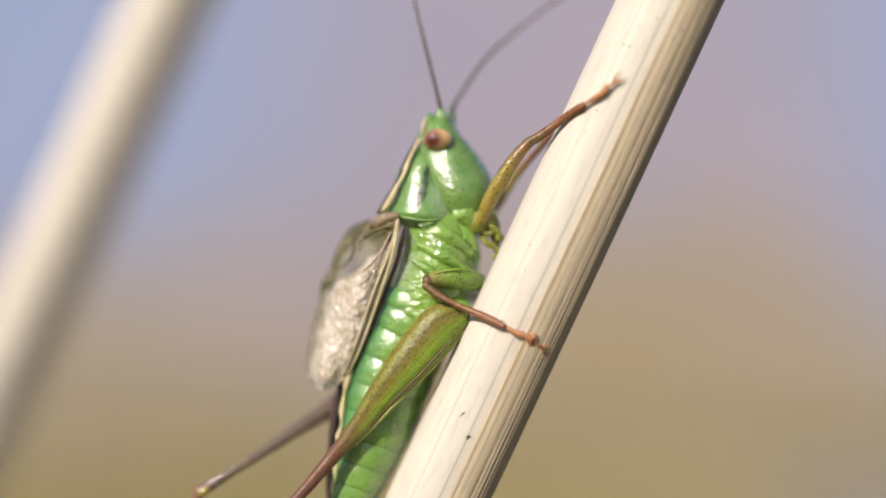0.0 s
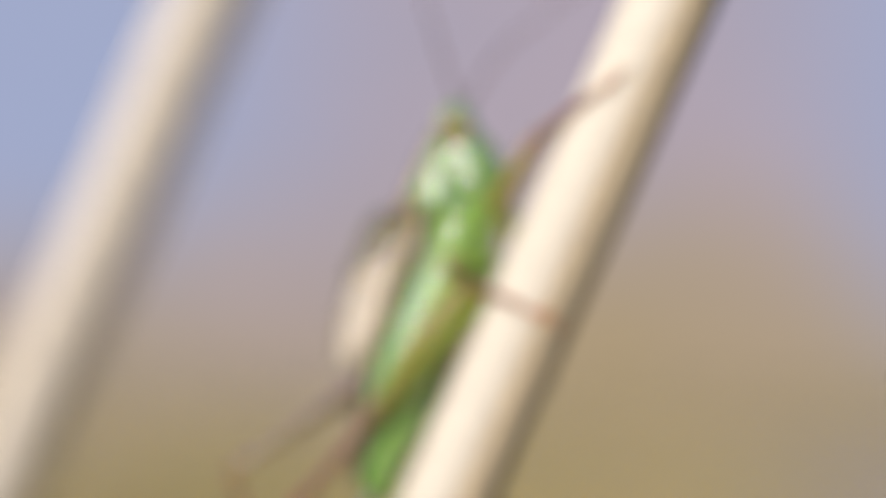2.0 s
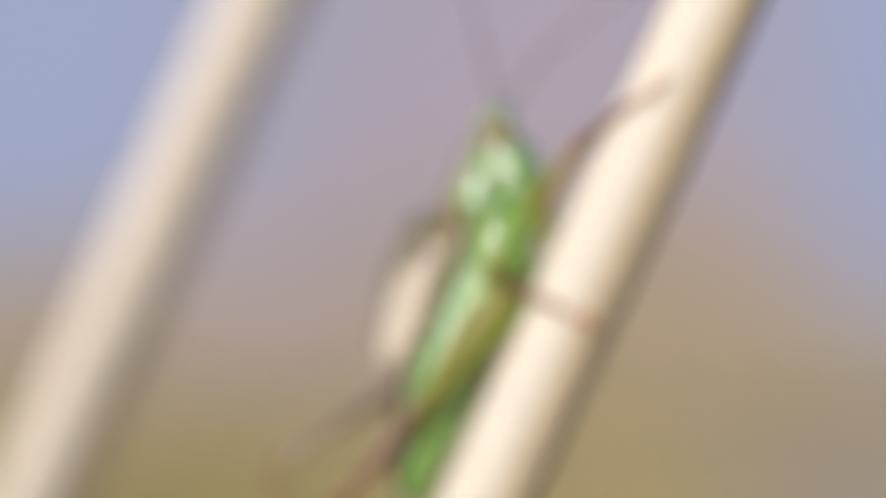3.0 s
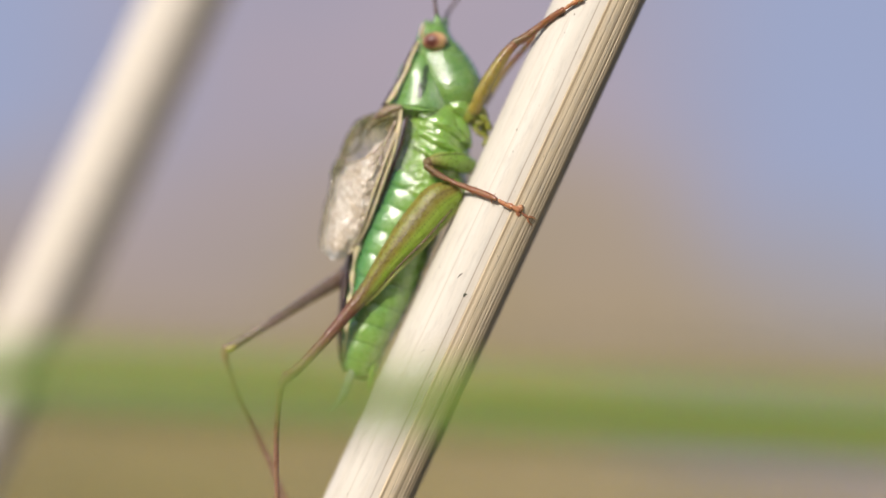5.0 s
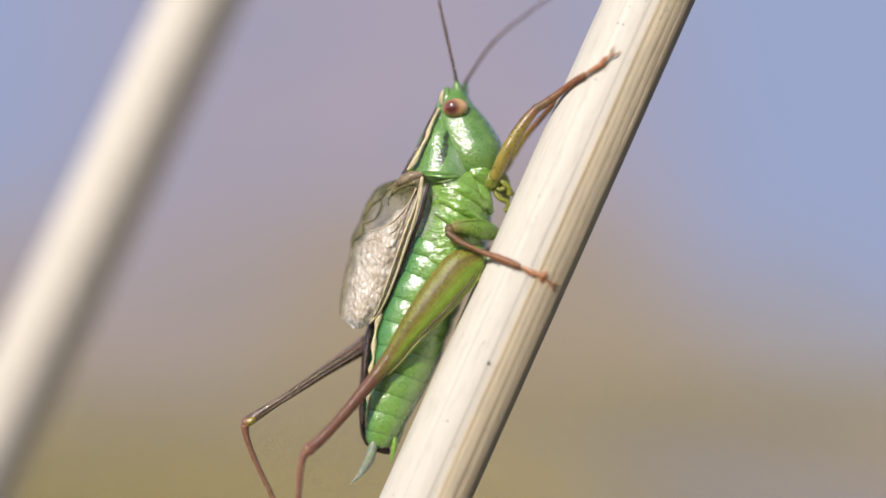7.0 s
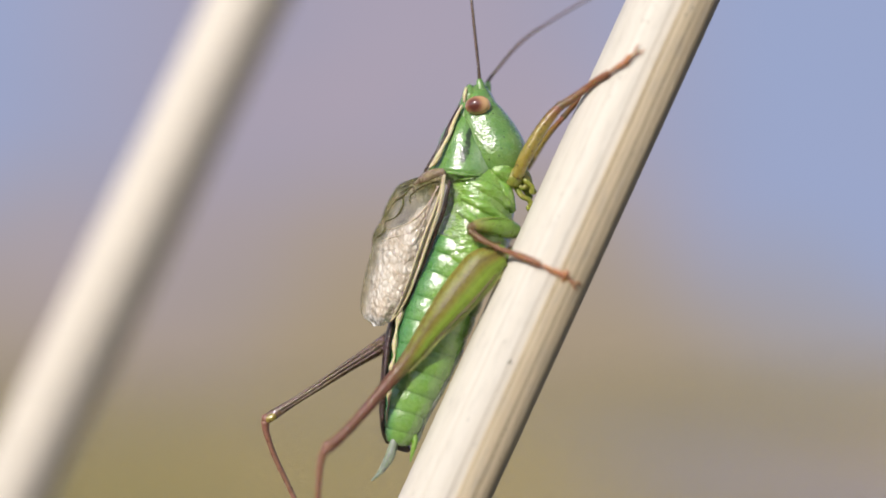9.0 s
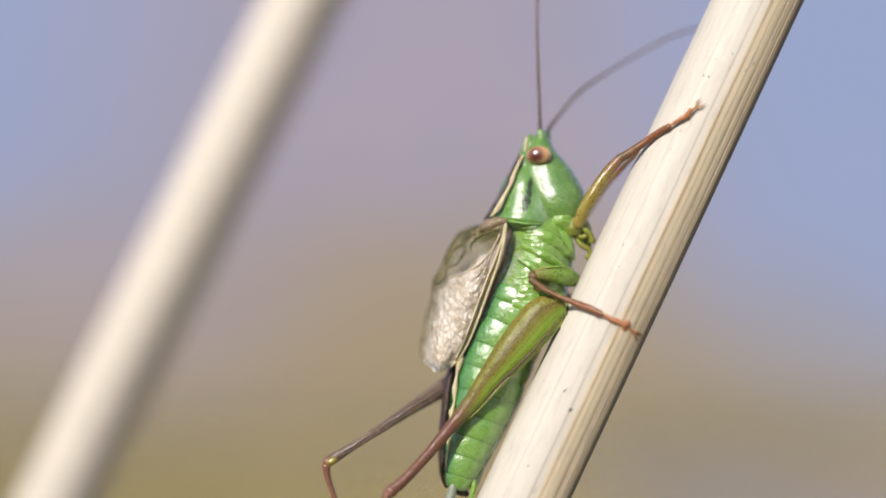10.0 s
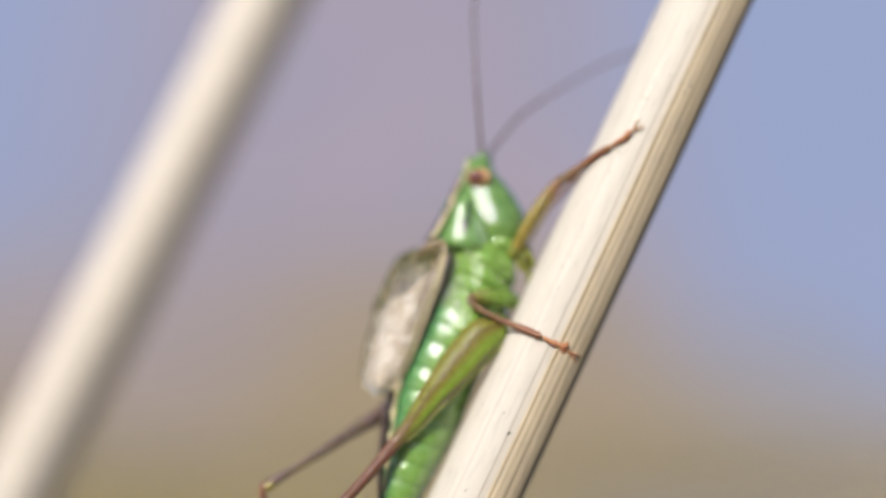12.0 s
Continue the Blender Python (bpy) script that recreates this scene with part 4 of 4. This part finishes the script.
def legs():
    fore = leg("foreleg", [((2.147, -1.3, 3.830), 0.26, 0.28), ((2.474, -1.6, 4.585), 0.29, 0.28), ((2.996, -1.8, 5.534), 0.27, 0.26), ((3.518, -1.95, 6.289), 0.235, 0.22), ((3.948, -2, 6.764), 0.18, 0.18)], FORE,
        [((3.948, -2, 6.764), 0.18, 0.17), ((4.349, -2.1, 6.991), 0.185, 0.18), ((4.973, -2.35, 7.436), 0.15, 0.15), ((5.511, -2.68, 7.816), 0.14, 0.14), ((5.902, -3, 8.026), 0.13, 0.13)], TIBIA,
        [(5.902, -3, 8.026), (6.173, -3.1, 8.223), (6.443, -3.2, 8.348), (6.647, -3.26, 8.526), (6.947, -3.3, 8.800)], "olive and red-brown foreleg", 3, 0.22)
    leg("foreleg", [((2.300, 0.9, 3.838), 0.16, 0.2), ((2.780, 0.9, 4.550), 0.16, 0.17), ((3.500, 0.4, 5.692), 0.15, 0.15), ((4.260, -0.2, 6.551), 0.12, 0.13)], FORE,
        [((4.260, -0.2, 6.551), 0.12, 0.12), ((4.780, -0.7, 7.131), 0.13, 0.13), ((5.233, -1.2, 7.504), 0.12, 0.12)], TIBIA, [], "olive and brown foreleg")
    part("ridge", thread([(2.075, -1.45, 4.205), (2.316, -1.66, 4.70), (2.803, -1.88, 5.60), (3.345, -2.0, 6.37), (3.808, -2.06, 6.855)], [0.03, 0.05, 0.06, 0.055, 0.035], 8), BRIM, fore, "dark brown upper edge")
    near_mid = leg("midleg", [((2.065, -0.9, 1.500), 0.34, 0.3), ((1.601, -1.6, 1.625), 0.42, 0.32), ((1.060, -1.98, 1.710), 0.38, 0.28), ((0.528, -2.15, 1.704), 0.29, 0.24), ((0.216, -2.25, 1.605), 0.21, 0.2)], MIDF,
        [((0.096, -2.3, 1.484), 0.16, 0.16), ((0.525, -2.4, 1.147), 0.15, 0.15), ((1.215, -2.55, 0.786), 0.105, 0.12), ((1.991, -2.8, 0.474), 0.135, 0.14), ((2.657, -3.2, 0.212), 0.15, 0.14), ((3.069, -3.38, 0.023), 0.10, 0.11)], TIBIA,
        [(3.163, -3.38, 0.000), (3.443, -3.4, -0.187), (3.726, -3.38, -0.281), (4.036, -3.3, -0.446), (4.403, -3.14, -0.720)], "green midleg with a red-brown shin", 4, 0.26, 0.2)
    part("ridge", thread([(1.983, -1.75, 1.911), (1.466, -2.1, 1.994), (0.909, -2.3, 1.962), (0.430, -2.36, 1.841)], [0.012, 0.02, 0.02, 0.012], 8), VEIN, near_mid, "dark dotted ridge")
    leg("midleg", [((1.843, 1.3, 1.306), 0.36, 0.32), ((1.398, 1.9, 1.475), 0.34, 0.3), ((0.808, 2.3, 1.590), 0.2, 0.2)], MIDF,
        [((0.808, 2.3, 1.590), 0.16, 0.16), ((1.699, 1.6, 0.927), 0.15, 0.15), ((2.225, 0.6, 0.531), 0.14, 0.14)], TIBIA, [], "green midleg")
    hind = leg("hind_leg", [((1.495, -1.9, 0.410), 0.45, 0.35), ((0.744, -1.98, 0.000), 0.80, 0.48), ((0.144, -2.06, -0.646), 0.82, 0.52), ((-0.477, -2.16, -1.384), 0.77, 0.52), ((-1.048, -2.22, -2.096), 0.66, 0.48), ((-1.593, -2.22, -2.781), 0.54, 0.42), ((-2.183, -2.24, -3.606), 0.42, 0.35), ((-2.749, -2.30, -4.290), 0.33, 0.3), ((-3.409, -2.42, -5.067), 0.27, 0.25), ((-4.344, -2.74, -6.161), 0.23, 0.22), ((-5.231, -3.1, -7.092), 0.23, 0.22), ((-5.743, -3.15, -7.509), 0.25, 0.22)], FEMUR,
               [((-5.852, -3.23, -7.591), 0.20, 0.2), ((-6.063, -3.23, -8.084), 0.16, 0.16), ((-6.166, -3.16, -9.154), 0.13, 0.13), ((-6.262, -2.95, -10.610), 0.12, 0.12), ((-6.246, -2.5, -13.088), 0.12, 0.12), ((-6.017, -1.8, -15.562), 0.12, 0.12)], HSHIN,
               [(-6.017, -1.8, -15.562), (-5.725, -1.6, -16.034), (-5.444, -1.5, -16.308), (-5.109, -1.45, -16.713)], "olive and green hind leg with a red-brown shin", 9, 0.2)
    part("ridge", thread([(1.565, -1.9, -0.144), (1.344, -1.97, -0.504), (0.766, -2.08, -1.172), (0.095, -2.20, -1.884), (-0.547, -2.28, -2.522), (-1.164, -2.33, -3.135), (-1.849, -2.30, -3.888), (-2.486, -2.36, -4.522)], [0.05, 0.085, 0.095, 0.095, 0.085, 0.07, 0.055, 0.03], 8), KEEL, hind, "yellow-green lower ridge")
    part("ridge", thread([(1.240, -2.30, -0.382), (0.642, -2.42, -1.069), (0.000, -2.53, -1.777), (-0.639, -2.58, -2.413), (-1.252, -2.58, -3.048), (-1.889, -2.50, -3.802)], [0.025, 0.04, 0.045, 0.045, 0.04, 0.025], 8), BRIM, hind, "dark dotted ridge")
    far = leg("hind_leg", [((-0.361, 1.7, -1.006), 0.5, 0.4), ((-1.645, 1.5, -2.158), 0.62, 0.45), ((-2.898, 0.9, -2.974), 0.46, 0.38), ((-3.871, 0.3, -3.595), 0.36, 0.3), ((-4.957, -0.2, -4.259), 0.27, 0.24), ((-6.267, -0.7, -5.108), 0.21, 0.2), ((-7.445, -1.1, -5.853), 0.18, 0.18), ((-8.344, -1.3, -6.416), 0.23, 0.21), ((-8.628, -1.35, -6.581), 0.20, 0.2)], FARLEG,
        [((-8.701, -1.35, -6.703), 0.20, 0.2), ((-8.636, -1.3, -7.246), 0.14, 0.14), ((-8.277, -1.1, -8.351), 0.12, 0.12), ((-7.733, -0.8, -9.630), 0.11, 0.11), ((-7.133, -0.5, -11.121), 0.11, 0.11), ((-6.225, 0, -13.600), 0.11, 0.11), ((-5.696, 0.2, -15.282), 0.11, 0.11)], HSHIN,
        [(-5.696, 0.2, -15.282), (-5.550, 0, -15.625), (-5.380, -0.2, -15.916), (-5.261, -0.4, -16.253)], "dark grey-brown hind leg with glossy ridges", 9, 0.18)
    for up, deep in ((-9, 0.16), (-2, 0.30), (5, 0.24)):
        k = 40.0
        part("ridge", thread([(x + up * w / k * 0.45, y - deep * w - 0.06, z - up * w / k * 0.9) for (x, y, z), w in (((-2.396, 1.05, -2.676), 1.2), ((-3.387, 0.6, -3.286), 1.1), ((-4.400, 0, -3.925), 0.9), ((-5.553, -0.45, -4.636), 0.75), ((-6.858, -0.9, -5.482), 0.62), ((-8.034, -1.25, -6.227), 0.62))], [0.05, 0.045, 0.05, 0.04, 0.045, 0.02], 6, 8), RIDGE, far)
    part("knee_cap", ball((-8.441, -1.45, -6.544), (0.28, 0.19, 0.18), seg=14, turn=-30), FORE, far, "olive knee")


def antenna(base, pts, label):
    o = Vector(base)
    return part("antenna", thread([(Vector(p) - o)[:] for p in pts], [0.085] + [0.065] * 2 + [0.05] * (len(pts) - 4) + [0.02], 10, 8), HORN, cricket, label)


body()
wings()
legs()
ROOT_NEAR, ROOT_FAR = (0.546, -0.4, 8.164), (0.933, 0.45, 8.193)
# drawn upright, from root to tip
near_antenna = antenna(ROOT_NEAR, [ROOT_NEAR, (0.521, -0.4, 8.834), (0.423, -0.3, 10.466), (0.324, -0.1, 12.502), (0.301, 0.2, 14.579), (0.457, 0.8, 17.785), (0.804, 2, 22.324)], "dark brown thread-like antenna")
far_antenna = antenna(ROOT_FAR, [ROOT_FAR, (1.220, 0.9, 8.667), (2.471, 1.6, 10.220), (4.137, 2.2, 11.475), (5.766, 2.6, 12.501), (7.377, 2.9, 13.331), (10.631, 3.4, 14.379)], "dark brown curved antenna")
# ---- wind-blown blades in front, and the meadow ----
def leaf_skin(name, a, b2, margin, rough=0.45):
    m, nt, b = material(name, rough, 0.4)
    f = grain(nt, coords(nt, "UV", (1.0, 0.02, 1.0)), 25.0, 4.0)
    c = blend(nt, ramp(nt, f, (0.35, 0.0), (0.65, 1.0)), a, b2)
    u = split(nt, coords(nt, "UV"))[0]
    c = blend(nt, ramp(nt, calc(nt, "ABSOLUTE", calc(nt, "SUBTRACT", u, 0.5)), (0.24, 0.0), (0.46, 0.9)), c, margin)
    nt.links.new(c, b.inputs["Base Color"])
    relief(nt, b, f, 0.4, 0.1)
    return m


GRASS = leaf_skin("fresh grass leaf", (0.09, 0.22, 0.02), (0.14, 0.26, 0.035), (0.24, 0.19, 0.03))
STRAW = leaf_skin("dry grass leaf", (0.36, 0.39, 0.27), (0.45, 0.46, 0.35), (0.33, 0.28, 0.13))


def blade(name, pts, half, mat, label, seg=8):
    """A leaf blade, folded along its midrib; its origin is at its foot."""
    bm = bmesh.new()
    uv = bm.loops.layers.uv.verify()
    p = glide(pts, 10)
    n = len(p)
    rows = []
    for i in range(n):
        s = i / (n - 1)
        t = Vector(p[min(i + 1, n - 1)] - p[max(i - 1, 0)]).normalized()
        side = t.cross(Vector((0, 1, 0.35))).normalized()
        up = side.cross(t)
        w = half * min(1.0, 6 * (1 - s) + 0.05) * (0.7 + 0.3 * min(1, 4 * s))
        rows.append([bm.verts.new(Vector(p[i]) + side * (w * k) + up * (0.35 * half * abs(k))) for k in np.linspace(-1, 1, seg + 1)])
    for i in range(n - 1):
        for j in range(seg):
            f = bm.faces.new((rows[i][j], rows[i][j + 1], rows[i + 1][j + 1], rows[i + 1][j]))
            for lp, (a, b) in zip(f.loops, ((i, j), (i, j + 1), (i + 1, j + 1), (i + 1, j))):
                lp[uv].uv = (b / seg, a / (n - 1) * 40)
    root = tagged(new(name), label, "grass leaf", "wind-blown grass blades")
    ob = part("leaf", bm, mat, root)
    md = ob.modifiers.new("thickness", "SOLIDIFY")
    md.thickness = 0.12 * MM
    part("midrib", thread([q[:] for q in pts], [0.14] * (len(pts) - 1) + [0.03], 8, 6), mat, root)
    return root


# feet stand on the ground; the blades arch over and run level in front of the stems
GREEN_FOOT = (-0.20, -0.026, 0.0)
green_blade = blade("grass_blade", [(0, 0, 0), (15, 0, 230), (50, 0, 440), (110, 0, 560), (160, 0, 587), (195, 1, 588), (232, 1, 585.5), (290, 2, 582), (340, 3, 570)], 0.75, GRASS, "long fresh green grass leaf bent over by wind")
STRAW_FOOT = (-0.1625, -0.012, 0.0)
straw_blade = blade("grass_blade", [(0, 0, 0), (10, 0, 220), (45, 0, 430), (110, 0, 550), (150, 0, 582), (170, 0, 589), (181, 0, 586.5), (190, 0, 581), (199, 0, 573)], 1.5, STRAW, "pale dry grass leaf bent over by wind")


def meadow():
    """Short dry grass, uncountable."""
    rnd = random.Random(4)
    m, nt, b = material("dry meadow grass", 0.8, 0.2)
    g = nt.nodes.new("ShaderNodeNewGeometry")
    v = coords(nt)
    c = ramp(nt, g.outputs["Random Per Island"], (0.0, (0.28, 0.235, 0.08)), (0.5, (0.39, 0.31, 0.13)), (1.0, (0.24, 0.225, 0.065)))
    c = blend(nt, ramp(nt, grain(nt, v, 0.9, 2.0), (0.4, 0.0), (0.6, 0.7)), c, (0.46, 0.34, 0.16))
    nt.links.new(c, b.inputs["Base Color"])
    verts, faces = [], []
    for _ in range(80000):
        d = 0.35 + 13.5 * rnd.random() ** 0.9
        a = rnd.uniform(-math.pi, math.pi)
        x, y = d * math.sin(a), d * math.cos(a)
        if ((x - 2.4) / 1.5) ** 2 + ((y - 7.0) / 5.5) ** 2 < 1 and rnd.random() < 0.85:
            continue
        h, w, turn, lean = rnd.uniform(0.05, 0.20), rnd.uniform(0.002, 0.005), rnd.uniform(0, 6.28), rnd.uniform(-0.08, 0.08)
        dx, dy = math.cos(turn) * w, math.sin(turn) * w
        k = len(verts)
        verts += [(x - dx, y - dy, -0.01), (x + dx, y + dy, -0.01), (x + dx * 0.7 + lean * 0.4, y + dy * 0.7, h * 0.6), (x - dx * 0.7 + lean * 0.4, y - dy * 0.7, h * 0.6), (x + lean, y + lean * 0.4, h)]
        faces += [(k, k + 1, k + 2, k + 3), (k + 3, k + 2, k + 4)]
    me = bpy.data.meshes.new("meadow_grass")
    me.from_pydata(verts, [], faces)
    me.materials.append(m)
    tagged(new("meadow_grass", me), "short dry ochre and olive meadow grass", "grass", kind="stuff")


meadow()


# ---- what moves ----
def motions():
    def turned(base, ry, rx=0.0):
        return pose(base[0] * MM, base[1] * MM, base[2] * MM, rx, ry, 0)

    # lean of the near antenna from upright
    lean = ((0, -11), (0.4, -20), (0.5, -19), (0.6, -17), (1, -16), (2.5, -12), (4.3, -7), (4.9, -5), (5.5, -9), (6, -8.5), (6.7, -9), (7.6, -6), (8.5, -3), (9, -2.5), (9.5, 0), (10, 1), (10.5, 0.5), (11, 0), (11.5, 0), (12, -1))
    walk(near_antenna, [(t, turned(ROOT_NEAR, a)) for t, a in lean])
    walk(far_antenna, [(t, turned(ROOT_FAR, a)) for t, a in ((0, -6), (0.4, -11), (0.5, -12), (1, -10), (3, -5), (5.5, -4), (6, -6), (6.7, -5), (8.5, 0), (9.5, 1), (10.5, 0), (12, 0))])

    # the reeds lean in the wind about their feet, the near one turns a little about its axis; the cricket rides on it
    def leaning(foot, a):
        return BASE @ Matrix.Translation(foot * MM) @ pose(0, 0, 0, 0, a, 0) @ Matrix.Translation(foot * -MM)

    def twisted(a):
        at = Vector((3.604, -1.4, 0.0)) * MM
        return Matrix.Translation(at) @ Matrix.Rotation(radians(a), 4, Vector((0.4171, 0.0, 0.9089))) @ Matrix.Translation(-at)

    for ob in (near_reed, cricket):
        walk(ob, [(row[0], leaning(NEAR_FOOT, row[6]) @ twisted(row[7])) for row in VIEWS])
    walk(far_reed, [(row[0], leaning(FAR_FOOT, row[8])) for row in VIEWS])
    walk(focus, sharp_plane())

    # gusts: turn about the foot, degrees, positive lifts the far end
    def gust(ob, foot, rows):
        walk(ob, [(t, pose(*foot, 0, -a, 0)) for t, a in rows])
    gust(green_blade, GREEN_FOOT, ((0, -1.2), (1.5, -0.8), (3, -1.4), (4.4, -1.0), (4.7, 0.0), (4.8, 1.4), (4.9, 2.30), (5.0, 1.67), (5.1, -0.4), (5.4, -1.8), (7.5, -1.3), (10, -1.8), (12, -1.5)))
    gust(straw_blade, STRAW_FOOT, ((0, -1.2), (0.2, -1.0), (0.3, 0.3), (0.4, 3.15), (0.5, 0.0), (0.7, -1.5), (2.5, -1.2), (5, -3.2), (8, -2.8), (12, -3.0)))


motions()
